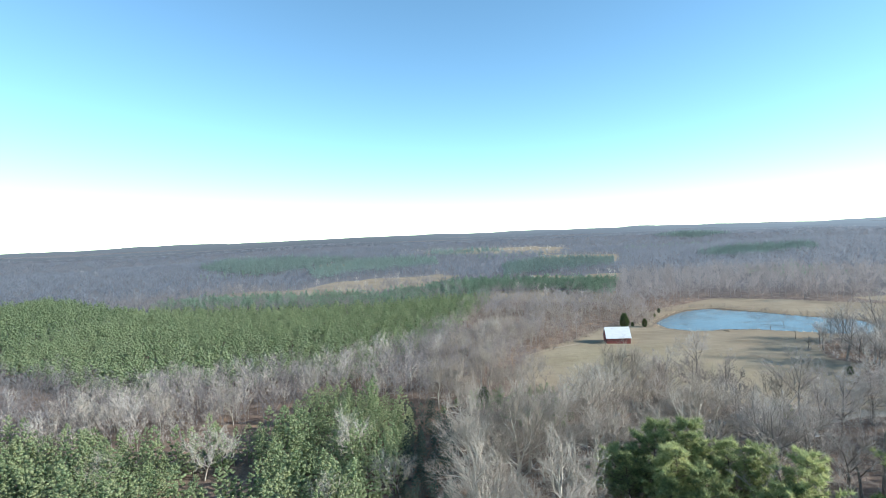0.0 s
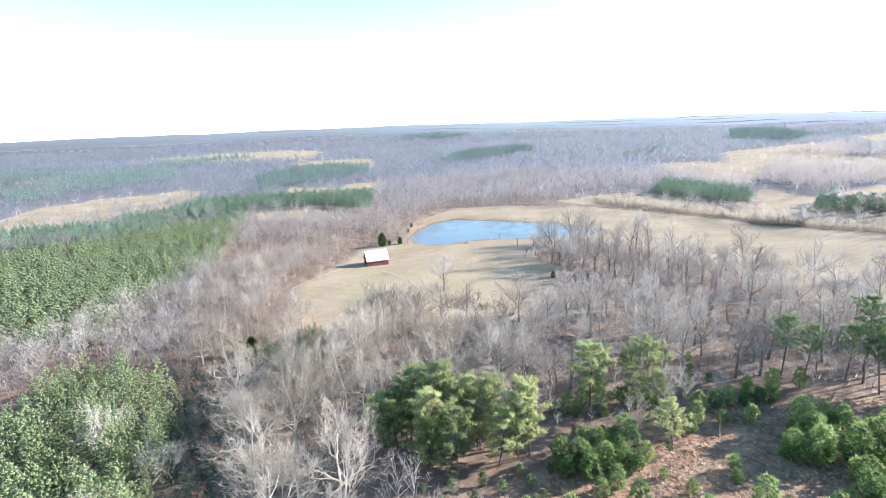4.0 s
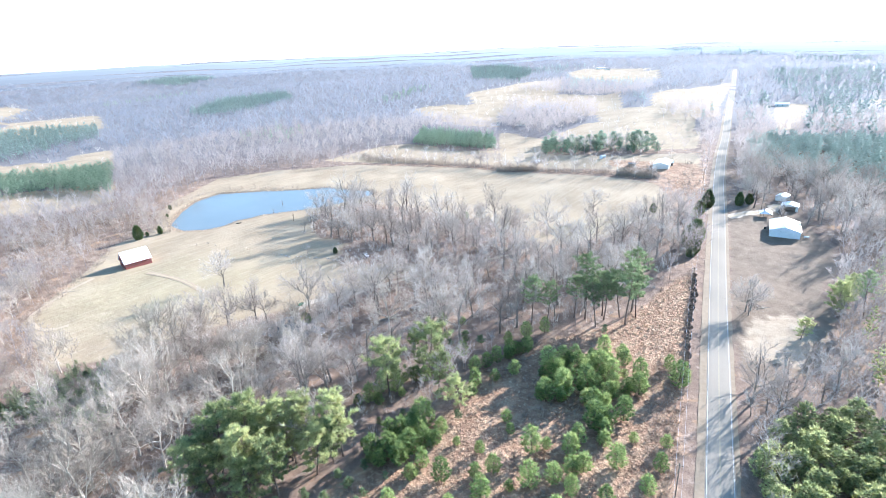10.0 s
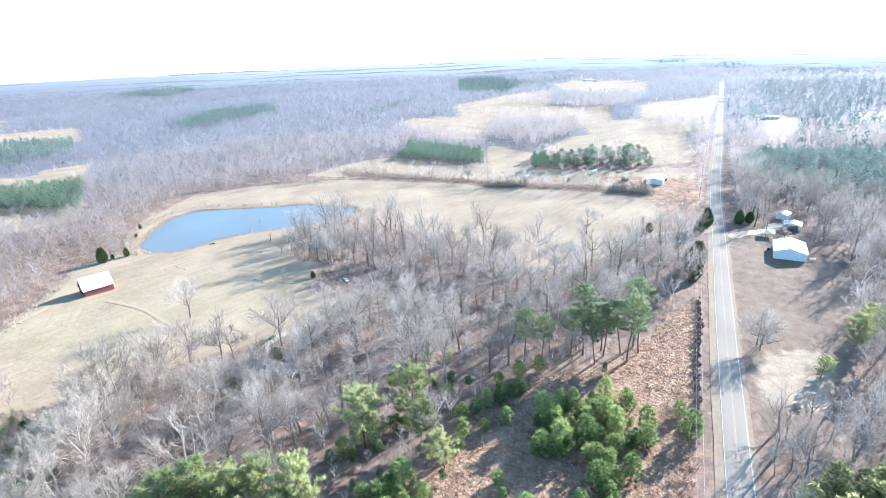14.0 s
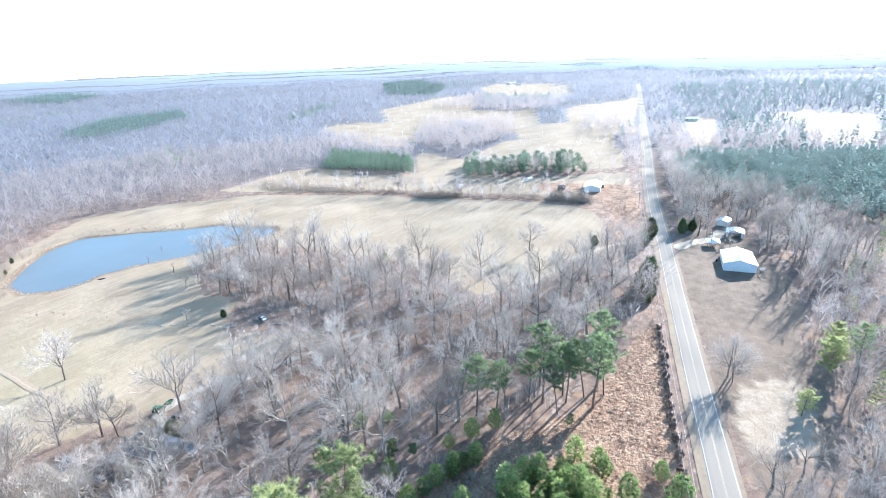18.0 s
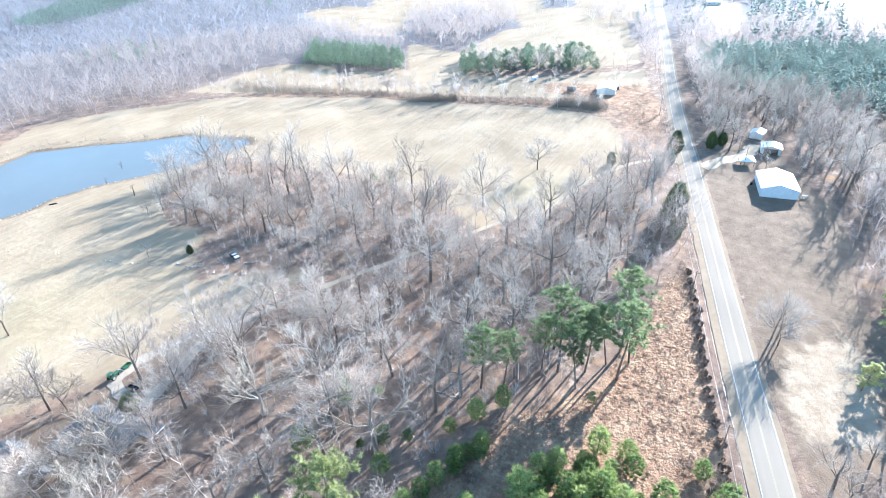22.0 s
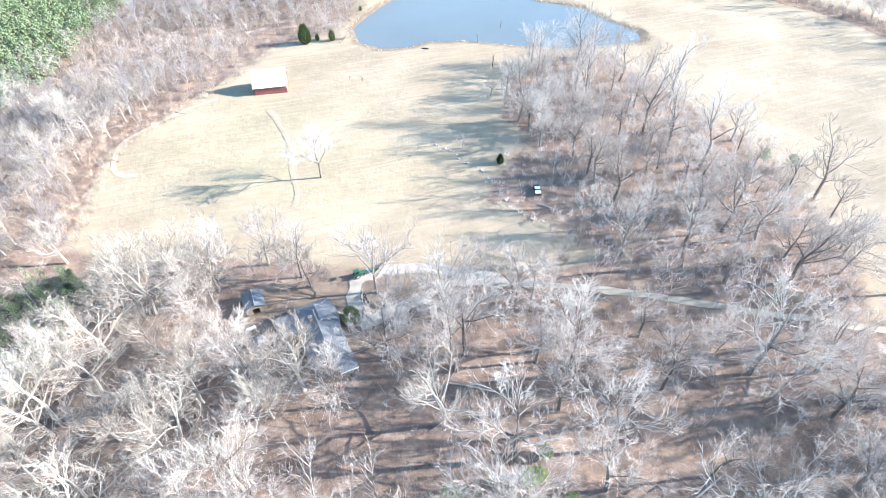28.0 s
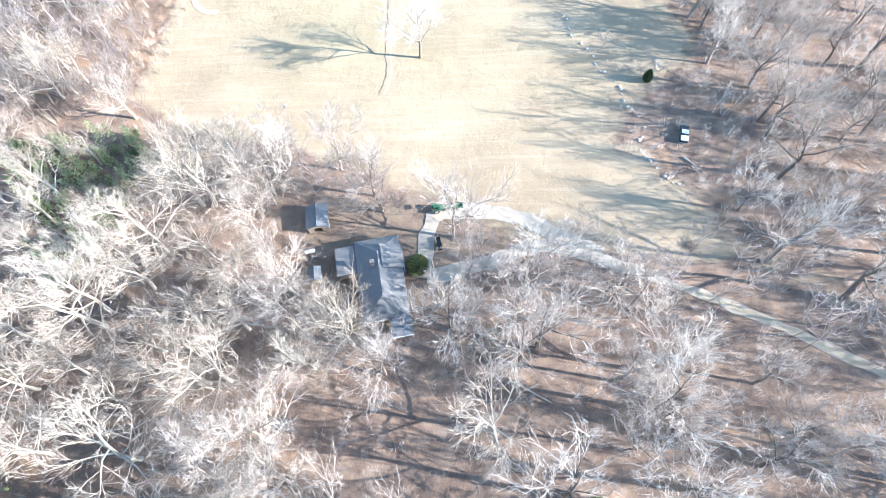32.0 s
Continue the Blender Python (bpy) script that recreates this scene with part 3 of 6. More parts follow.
# ---- ground ----
def axis(lo, hi, step, far):
    mid = list(np.arange(lo, hi + step, step))
    out, d = [], step
    while (out[-1] if out else 0) < far:
        d = min(d * 1.085, 130)
        out.append((out[-1] if out else 0) + d)
    return np.array([lo - o for o in out[::-1]] + mid + [mid[-1] + o for o in out])


def build_ground():
    gx, gy = axis(-130, 420, 3.8, 4400), axis(-40, 470, 3.8, 4400)
    X, Y = np.meshgrid(gx, gy)
    x, y = X.ravel(), Y.ravel()
    r = np.hypot(x, y)
    v = np.stack([x, y, ground(x, y)], -1)
    nx, ny = len(gx), len(gy)
    i = (np.arange(ny - 1)[:, None] * nx + np.arange(nx - 1)[None]).ravel()
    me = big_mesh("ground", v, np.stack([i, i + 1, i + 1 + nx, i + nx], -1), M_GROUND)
    me.shade_smooth()
    open_ = sst(-3, 3, inside(MEADOW, x, y))
    for q in FIELDS:
        open_ = np.maximum(open_, sst(-5, 5, inside(q, x, y)))
    grove = sst(-4, 10, inside(GROVE, x, y) + 5 * wob(x, y, 14))
    open_ = open_ * (1 - 0.9 * grove)
    green = np.exp(-(((x - 84) / 45) ** 2 + ((y - 272) / 42) ** 2)) * 0.62 + np.exp(-(((x - 118) / 45) ** 2 + ((y - 232) / 26) ** 2)) * 0.3
    green = np.maximum(green, 0.6 * np.exp(-(((x - 262) / 22) ** 2 + ((y - 118) / 14) ** 2)))
    rank = sst(-3, 3, inside(CLEARING, x, y))
    fence = [(340, 400), (384, 290), (388, 160), (372, 100), (322, 90), (330, 100), (358, 118), (366, 155), (370, 225), (372, 284), (332, 394)]
    rank = np.maximum(rank, 0.5 * sst(-3, 4, inside(fence, x, y)))
    rank = np.maximum(rank, 0.8 * sst(-4, 6, inside([(328, 77), (402, 96), (430, 112), (422, 180), (400, 170), (390, 130), (370, 113), (310, 92)], x, y)))
    rank = np.maximum(rank, 0.55 * sst(-3, 4, inside([(78, 309), (63, 303), (50, 294), (37, 283), (37, 266), (36, 252), (33, 240), (27, 234), (23, 239), (29, 254), (31, 284), (46, 300), (62, 312)], x, y)))  # eroded bank
    sand = sst(-2, 2, inside(SAND, x, y))
    lawn = np.maximum(sst(-3, 3, inside(YARD, x, y)), 0.55 * sst(-4, 4, inside(HOMEYARD, x, y)))
    bank = sst(-5.0, -1.0, inside(POND, x, y))  # damp bank and bed of the pond
    one = np.ones_like(x)
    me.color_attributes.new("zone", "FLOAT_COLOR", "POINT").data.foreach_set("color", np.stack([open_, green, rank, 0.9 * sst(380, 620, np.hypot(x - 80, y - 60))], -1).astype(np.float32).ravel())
    me.color_attributes.new("zone2", "FLOAT_COLOR", "POINT").data.foreach_set("color", np.stack([sand, lawn, bank * 0.8, one], -1).astype(np.float32).ravel())
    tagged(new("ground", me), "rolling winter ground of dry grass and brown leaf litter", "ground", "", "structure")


def smooth_line(points, step):
    """A soft line through points, in even steps."""
    p = [Vector(q) for q in points]
    p = [p[0] * 2 - p[1], *p, p[-1] * 2 - p[-2]]
    out = []
    for a, b, c, d in zip(p, p[1:], p[2:], p[3:]):
        n = max(2, int((c - b).length / step))
        for i in range(n):
            t = i / n
            out.append(0.5 * (2 * b + (c - a) * t + (2 * a - 5 * b + 4 * c - d) * t * t + (3 * b - a - 3 * c + d) * t ** 3))
    return out + [p[-2]]


def ribbon(name, points, lo, hi, lift, material, label, category, step=3.0, ragged=0.0, across=7, dash=None, edge_drop=0.0, kind="structure"):
    """A strip draped over the ground, from lo to hi metres off the line."""
    line = smooth_line(points, step)
    v, tone, f = [], [], []
    rng = np.random.default_rng(len(name))
    for i, p in enumerate(line):
        d = (line[min(i + 1, len(line) - 1)] - line[max(i - 1, 0)]).normalized()
        n = Vector((-d.y, d.x))
        a, b = lo + ragged * rng.normal(), hi + ragged * rng.normal()
        for j in range(across):
            u = j / (across - 1)
            q = p + n * (a + (b - a) * u)
            edge = edge_drop if j in (0, across - 1) else 0
            v.append((q.x, q.y, float(ground(q.x, q.y)) + lift - edge))
            tone.append(2 * u - 1)
    for i in range(len(line) - 1):
        if dash and i % dash[1] >= dash[0]:
            continue
        for j in range(across - 1):
            k = i * across + j
            f.append((k, k + across, k + across + 1, k + 1))
    me = big_mesh(name, np.array(v), np.array(f), material)
    me.attributes.new("across", "FLOAT", "POINT").data.foreach_set("value", np.array(tone, np.float32))
    me.flip_normals()
    return tagged(new(name, me), label, category, "", kind)


build_ground()
ROAD = [(-260, -82), (-100, -40), (40, -3.4), (108, 14.0), (160, 27.6), (202, 38.5), (245, 49.5), (314, 66.8), (377, 83), (464, 103), (568, 125), (747, 165), (940, 206), (1500, 330)]
ribbon("road_shoulder", ROAD, 3.0, 5.4, 0.12, M_SHOULDER, "bare tan earth shoulder beside the asphalt road", "road shoulder", 4.0, 0.1)
ribbon("road_shoulder", ROAD, -4.4, -3.0, 0.12, M_SHOULDER, "narrow strip of bare earth beside the asphalt road", "road shoulder", 4.0, 0.1)
ribbon("road", ROAD, -3.3, 3.3, 0.22, M_ROAD, "straight two-lane country road of worn pale asphalt", "road", 4.0, 0.04, 9, edge_drop=0.1)
ribbon("edge_line", ROAD, 2.88, 3.04, 0.232, M_LINE, "thin white edge line on the asphalt road", "road marking", 4.0, across=2)
ribbon("edge_line", ROAD, -3.0, -2.84, 0.232, M_LINE, "thin white edge line on the asphalt road", "road marking", 4.0, across=2)
ribbon("centre_line", ROAD, 0.05, 0.15, 0.232, M_YELLOW, "thin worn yellow centre line on the asphalt road", "road marking", 4.0, across=2)
ribbon("centre_line", ROAD, -0.15, -0.05, 0.232, M_YELLOW, "thin worn yellow centre line on the asphalt road", "road marking", 4.0, across=2)
DRIVE = [(319, 70), (314, 80), (304, 91), (281, 103), (252, 109), (233, 123), (197, 146), (181, 156.5), (163, 166), (147, 173.5), (137, 176), (124, 171.5), (112, 169.5)]
ribbon("driveway", DRIVE, -1.15, 1.15, 0.10, M_DRIVE, "pale gravel farm drive with two worn wheel tracks", "driveway", 3.0, 0.25, 7)
ribbon("driveway", [(150, 173), (138, 181), (130, 184.5), (120, 186), (114, 184), (112, 177), (111, 169)], -1.8, 1.8, 0.13, M_GRAVEL, "pale gravel loop of the drive beside the house", "driveway", 2.0, 0.3, 7)
ribbon("driveway", [(112, 169.5), (124, 171.5), (137, 176), (147, 173.5), (158, 168.4)], -1.6, 1.6, 0.116, M_GRAVEL, "wide pale gravel turning place before the house", "driveway", 2.0, 0.35, 7)
ribbon("worn_track", [(96.5, 289.6), (101.9, 265.3), (101.9, 242.8), (102.7, 230.6), (101, 223)], -1.4, 1.4, 0.10, M_WORN, "faint worn wheel track across the meadow", "track", 2.0, 0.2, 7)
ribbon("worn_track", [(76, 306), (63, 300), (50, 290), (42, 282), (41, 268), (44, 260.5), (50, 258)], -1.0, 1.0, 0.10, M_LOOP, "pale worn track looping round the end of the meadow", "track", 2.0, 0.2, 7)
ribbon("driveway", [(313, 62.5), (322, 56), (334, 47), (350, 44)], -3.0, 3.0, 0.10, M_DRIVE, "pale gravel drive up to the white-roofed buildings", "driveway", 2.0, 0.5, 7)


def build_pond():
    line = smooth_line([*POND, POND[0]], 3.0)
    r = Raw()
    c = Vector((205, 355))
    outer = [c + (p - c) * 1.035 for p in line]
    r.add([(p.x, p.y, WATER) for p in outer], [tuple(range(len(outer)))])
    me = r.mesh("pond_water", M_WATER)
    if me.polygons[0].normal.z < 0:
        me.flip_normals()
    tagged(new("pond_water", me), "still blue farm pond reflecting the clear sky", "pond", "", "structure")


build_pond()


# ---- growing trees ----
def turned(d, angle, rng):
    """d swung by an angle to a random side."""
    a = d.orthogonal().normalized()
    b = d.cross(a)
    t = rng.uniform(0, 2 * math.pi)
    return (d * math.cos(angle) + (a * math.cos(t) + b * math.sin(t)) * math.sin(angle)).normalized()


def limb(raw, p, d, length, r0, r1, parts, sides, rng, lift=0.12, wander=0.16):
    """A bent limb; returns the points along it."""
    pts = [p]
    for i in range(parts):
        d = (d + Vector((rng.gauss(0, wander), rng.gauss(0, wander), rng.gauss(0, wander) + lift))).normalized()
        q = p + d * (length / parts)
        raw.ring(p, r0 + (r1 - r0) * i / parts, q, r0 + (r1 - r0) * (i + 1) / parts, sides)
        p = q
        pts.append(p)
    return pts, d


def along(pts, u):
    k = min(int(u * (len(pts) - 1)), len(pts) - 2)
    t = u * (len(pts) - 1) - k
    return pts[k].lerp(pts[k + 1], t), (pts[k + 1] - pts[k]).normalized()


def bare_tree(seed, height, fork, limbs, subs, twigs, tips, spread, thick=1.0):
    """A leafless tree: trunk with its main limbs, and a crown of branches and twigs."""
    rng = random.Random(seed)
    trunk, crown = Raw(), Raw()
    base = 0.017 * height * thick
    stem, d = limb(trunk, Vector((0, 0, -0.3)), Vector((rng.gauss(0, 0.05), rng.gauss(0, 0.05), 1)).normalized(), height * fork, base, base * 0.72, 3, 6, rng, 0.1, 0.05)
    starts = []
    top, dtop = limb(trunk, stem[-1], d, height * (0.78 - fork), base * 0.62, base * 0.10, 5, 5, rng, 0.2, 0.16)
    starts.append((top, height * 0.30))
    for i in range(limbs):
        u = (i + rng.random()) / limbs
        p, dd = along(top, 0.62 * u)
        if rng.random() < 0.35:
            p, dd = along(stem, 0.75 + 0.25 * rng.random())
        a = 2 * math.pi * (i * 0.382 + 0.1 * rng.random())
        tilt = radians(rng.uniform(32, 66)) * spread * (1.15 - 0.45 * u)
        dv = Vector((math.cos(a) * math.sin(tilt), math.sin(a) * math.sin(tilt), math.cos(tilt)))
        ln = height * (0.5 - 0.2 * u) * rng.uniform(0.8, 1.15)
        pts, _ = limb(trunk, p, dv, ln, base * (0.42 - 0.16 * u), base * 0.07, 4, 4, rng, 0.10, 0.19)
        starts.append((pts, ln))
    for pts, ln in starts:
        for j in range(subs):
            u = 0.28 + 0.72 * (j + rng.random()) / subs
            p, dd = along(pts, min(u, 0.99))
            l2 = ln * rng.uniform(0.38, 0.66) * (1.15 - 0.5 * u)
            q, _ = limb(crown, p, turned(dd, radians(rng.uniform(28, 62)), rng), l2, base * 0.14, base * 0.055, 2, 3, rng, 0.12, 0.22)
            for k in range(twigs):
                w = 0.2 + 0.8 * (k + rng.random()) / twigs
                p3, d3 = along(q, min(w, 0.99))
                d4 = (turned(d3, radians(rng.uniform(22, 58)), rng) + Vector((0, 0, 0.25))).normalized()
                l3 = l2 * rng.uniform(0.4, 0.7)
                e = p3 + d4 * l3
                crown.spike(p3, base * 0.05 + 0.014, e)
                for _ in range(tips):
                    s = p3.lerp(e, rng.uniform(0.25, 0.95))
                    crown.blade(s, base * 0.026 + 0.014, s + (turned(d4, radians(rng.uniform(20, 55)), rng) + Vector((0, 0, 0.2))).normalized() * l3 * rng.uniform(0.5, 1.05), rng)
    return trunk, crown


def fan_tree(seed, height, width, count, fine, thick):
    """A leafless tree seen from afar: a stem, some branches and a round haze of twigs."""
    rng = random.Random(seed)
    r = Raw()
    r.spike(Vector((0, 0, -0.5)), thick * 1.3, Vector((rng.gauss(0, 0.4), rng.gauss(0, 0.4), height * 0.8)))
    for i in range(count):
        a, e = i * 2.4 + rng.uniform(-0.5, 0.5), math.asin(rng.uniform(-0.35, 0.98))
        k = rng.uniform(0.75, 1.05)
        end = Vector((math.cos(a) * math.cos(e) * width * k, math.sin(a) * math.cos(e) * width * k, height * (0.63 + 0.35 * math.sin(e) * k)))
        p = Vector((0, 0, max(height * 0.25, end.z - width * rng.uniform(0.8, 1.4))))
        r.blade(p, thick * 1.1, end, rng)
        for _ in range(fine):
            s = p.lerp(end, rng.uniform(0.55, 1.0))
            r.blade(s, thick * rng.uniform(0.5, 0.9), s + Vector((rng.gauss(0, 0.4), rng.gauss(0, 0.4), rng.gauss(0.3, 0.35))) * width * 0.55, rng)
    return r


ICO = [Vector(v).normalized() for v in ((0, 0, 1), (0.89, 0, 0.45), (0.28, 0.85, 0.45), (-0.72, 0.53, 0.45), (-0.72, -0.53, 0.45), (0.28, -0.85, 0.45), (0.72, 0.53, -0.45), (-0.28, 0.85, -0.45), (-0.89, 0, -0.45), (-0.28, -0.85, -0.45), (0.72, -0.53, -0.45), (0, 0, -1))]
ICO_F = [(0, i, i % 5 + 1) for i in range(1, 6)] + [(i, i + 5, i % 5 + 1) for i in range(1, 6)] + [(i % 5 + 1, i + 5, i % 5 + 6) for i in range(1, 6)] + [(i + 5, 11, i % 5 + 6) for i in range(1, 6)]
OCT = [Vector(v) for v in ((0, 0, 1), (1, 0, 0), (0, 1, 0), (-1, 0, 0), (0, -1, 0), (0, 0, -1))]
OCT_F = [(0, i, i % 4 + 1) for i in range(1, 5)] + [(5, i % 4 + 1, i) for i in range(1, 5)]


def lump(raw, c, size, rng, flat=0.75, coarse=False):
    """The close middle of a needle clump: a small uneven knot."""
    turn = Matrix.Rotation(rng.uniform(0, 6.28), 3, "Z")
    raw.add([c + (turn @ Vector((v.x, v.y, v.z * flat))) * size * rng.uniform(0.6, 1.2) for v in (OCT if coarse else ICO)], OCT_F if coarse else ICO_F)


def tuft(raw, c, n, size, thin, rng, out):
    """A clump of needle sprays standing out round a close middle."""
    lump(raw, c, size * 0.32, rng)
    for _ in range(n):
        d = (Vector((rng.gauss(0, 1), rng.gauss(0, 1), rng.gauss(0.35, 0.8))).normalized() + out * 0.4).normalized()
        o = c + d * size * 0.2
        raw.blade(o, thin, o + d * size * rng.uniform(0.4, 0.95), rng)


def tall_pine(seed, height, clear, branches, spread, clumps=3, sprays=17, spray=1.1, thin=0.2):
    """A grown pine: a long bare trunk and an open crown of clumps."""
    rng = random.Random(seed)
    trunk, crown = Raw(), Raw()
    base = 0.0145 * height
    stem, _ = limb(trunk, Vector((0, 0, -0.3)), Vector((rng.gauss(0, 0.05), rng.gauss(0, 0.05), 1)).normalized(), height * 0.96, base, base * 0.12, 7, 6, rng, 0.12, 0.04)
    for i in range(4):  # dead stubs
        p, _ = along(stem, rng.uniform(0.3, clear))
        a = rng.uniform(0, 6.28)
        trunk.spike(p, 0.05, p + Vector((math.cos(a), math.sin(a), 0.1)) * rng.uniform(0.7, 1.8))
    for i in range(branches):
        u = clear + (0.99 - clear) * (i + rng.random()) / branches
        p, _ = along(stem, min(u, 0.99))
        a = i * 2.4 + rng.uniform(-0.5, 0.5)
        k = (u - clear) / (1 - clear)
        ln = spread * height * rng.uniform(0.45, 1.2) * (0.55 + 1.2 * k * (1 - k) * 1.6 - 0.4 * k)
        d = Vector((math.cos(a), math.sin(a), rng.uniform(-0.05, 0.5))).normalized()
        pts, de = limb(trunk, p, d, ln, base * 0.22, base * 0.06, 3, 3, rng, 0.10, 0.12)
        for j in range(clumps):
            c, _ = along(pts, 0.45 + 0.53 * j / (clumps - 1))
            c = c + Vector((rng.gauss(0, 0.3), rng.gauss(0, 0.3), 0.25))
            tuft(crown, c, sprays, spray, thin, rng, Vector((de.x, de.y, 0.5)))
    tuft(crown, stem[-1], 14, 0.8, 0.15, rng, Vector((0, 0, 1)))
    return trunk, crown


def young_pine(seed, height, width, whorls, thin=0.10, sprays=7):
    """A bushy young pine, green to the ground."""
    rng = random.Random(seed)
    trunk, crown = Raw(), Raw()
    trunk.ring(Vector((0, 0, -0.2)), 0.022 * height, Vector((0, 0, height * 0.9)), 0.02, 5)
    for i in range(whorls):
        u = (i + 0.5) / whorls
        z = height * (0.06 + 0.88 * u)
        rad = width * math.sqrt(max(0.03, 1 - u ** 1.7)) * (0.6 + 0.4 * min(1, u * 4)) * rng.uniform(0.75, 1.15)
        n = max(4, int(9 - 4 * u))
        for j in range(n):
            a = 2 * math.pi * (j + rng.random()) / n
            e = Vector((math.cos(a) * rad, math.sin(a) * rad, z + rad * rng.uniform(0.15, 0.5)))
            crown.spike(Vector((0, 0, z)), thin * 1.3, e)
            tuft(crown, e * 0.82 + Vector((0, 0, z)) * 0.18, sprays, 0.8 * (0.6 + height / 12), thin, rng, Vector((math.cos(a), math.sin(a), 0.9)))
    crown.spike(Vector((0, 0, height * 0.8)), thin * 1.4, Vector((0, 0, height * 1.06)))
    return trunk, crown


def stand_pine(seed, height, width, clumps, size, sprays, thin, clear=0.3, coarse=False):
    """A plantation pine among its neighbours, as one light mesh: a stem and a pointed crown of clumps."""
    rng = random.Random(seed)
    r = Raw()
    r.spike(Vector((0, 0, -0.3)), 0.14, Vector((0, 0, height * 0.95)))
    for i in range(clumps):
        u = (i + rng.random()) / clumps
        z = height * (clear + (0.98 - clear) * u)
        a = i * 2.4 + rng.uniform(-0.5, 0.5)
        rad = width * math.sqrt(max(0.01, 1 - u ** 1.6)) * rng.uniform(0.35, 0.95)
        c = Vector((math.cos(a) * rad, math.sin(a) * rad, z))
        k = size * (1.1 - 0.45 * u) * rng.uniform(0.75, 1.2)
        lump(r, c, k, rng, 0.8, coarse)
        for _ in range(sprays):
            d = Vector((math.cos(a) + rng.gauss(0, 0.6), math.sin(a) + rng.gauss(0, 0.6), rng.uniform(-0.1, 1.5))).normalized()
            r.blade(c + d * k * 0.5, thin, c + d * k * rng.uniform(1.2, 2.2), rng)
    lump(r, Vector((0, 0, height)), size * 0.5, rng, 1.1, coarse)
    return r


def cedar_tree(seed, height, width, count):
    """A dense evergreen, round-shouldered to the ground."""
    rng = random.Random(seed)
    trunk, crown = Raw(), Raw()
    trunk.ring(Vector((0, 0, -0.2)), 0.03 * height, Vector((0, 0, height * 0.8)), 0.03, 5)
    for i in range(count):
        u, a = rng.random(), rng.uniform(0, 6.283)
        rad = width * math.sin(math.pi * (0.12 + 0.86 * u)) ** 0.7 * (1.1 - 0.45 * u) * rng.uniform(0.55, 1.05)
        p = Vector((math.cos(a) * rad * 0.7, math.sin(a) * rad * 0.7, height * u * 0.94))
        crown.spike(p, 0.07 + 0.014 * height, p + Vector((math.cos(a) * 0.6, math.sin(a) * 0.6, rng.uniform(0.5, 1.1))) * (0.5 + 0.06 * height))
    return trunk, crown


def bush(seed, height, width, count, thin):
    """Bare brush: thin stems from the ground."""
    rng = random.Random(seed)
    r = Raw()
    for i in range(count):
        a, rad = rng.uniform(0, 6.283), width * rng.random() ** 0.6
        p = Vector((math.cos(a) * rad * 0.4, math.sin(a) * rad * 0.4, -0.1))
        e = Vector((math.cos(a) * rad, math.sin(a) * rad, height * rng.uniform(0.55, 1.05)))
        r.spike(p, thin, e)
        s = p.lerp(e, rng.uniform(0.4, 0.75))
        r.blade(s, thin * 0.9, s + Vector((rng.gauss(0, 0.4), rng.gauss(0, 0.4), 0.5)) * height * 0.45, rng)
    return r


def tree_thing(name, made, bark, leaf, label, category, group):
    """A tree as an empty at its foot with a trunk and a crown."""
    root = new(name)
    root.empty_display_size = 0.5
    part("trunk", made[0], bark, root)
    part("crown", made[1], leaf, root)
    return tagged(root, label, category, group)


PLACED = []


def plant(models, places, seed, size=(0.85, 1.15)):
    """Sets out copies of the models, a list of prototypes, at rows of x, y, scale."""
    rng = random.Random(seed)
    for i, (x, y, s) in enumerate(places):
        ob = models[i % len(models)]
        s = s * rng.uniform(*size)
        m = pose(float(x), float(y), float(ground(x, y)) - 0.05, rng.gauss(0, 1.5), rng.gauss(0, 1.5), rng.uniform(0, 360)) @ Matrix.Diagonal((s, s, s * rng.uniform(0.93, 1.07), 1))
        if ob in PLACED:
            copy_thing(ob, m)
        else:
            PLACED.append(ob)
            ob.matrix_basis = m


# ---- prototypes ----
OAKS = [tree_thing("oak_tree", bare_tree(11 + i, 21 + i, 0.24, 8, 8, 6, 6, 1.12), M_BARK, M_TWIG, "large leafless oak with a broad grey crown of fine twigs", "tree", "bare trees round the meadow") for i in range(3)]
WOODS = [tree_thing("hardwood_tree", bare_tree(31 + i, 21 + 1.5 * i, 0.30 + 0.03 * i, 6, 6, 5, 5, 1.05, 1.25), M_BARK, M_TWIG, "leafless grey hardwood standing in brown leaf litter", "tree", "bare trees of the home wood") for i in range(4)]
GROVES = [tree_thing("hardwood_tree", bare_tree(51 + i, 18 + 1.5 * i, 0.32, 6, 6, 5, 5, 1.0, 1.2), M_BARK, M_TWIG, "slender leafless hardwood in the brushy grove by the pond", "tree", "bare trees of the pond grove") for i in range(3)]
WESTS = [tree_thing("pale_hardwood_tree", bare_tree(71 + i, 20 + 1.5 * i, 0.26, 8, 8, 6, 4, 1.1, 1.1), M_PALE, M_PALETWIG, "leafless hardwood with pale grey spreading branches", "tree", "bare trees west of the house") for i in range(4)]
SYCAMORES = [tree_thing("sycamore_tree", bare_tree(91 + i, 20 + i, 0.22, 9, 8, 6, 6, 0.95, 0.8), M_PALE, M_PALE, "leafless sycamore with bright whitish bark", "tree", "white-barked trees") for i in range(2)]
PINE_T = [tree_thing("pine_tree", tall_pine(111 + i, 21 + 1.5 * i, 0.46, 40, 0.29, 4, 44, 1.05, 0.042), M_PINEBARK, M_TALL, "tall pine with a long bare trunk and open green crown", "tree", "tall pines beside the clearing") for i in range(3)]
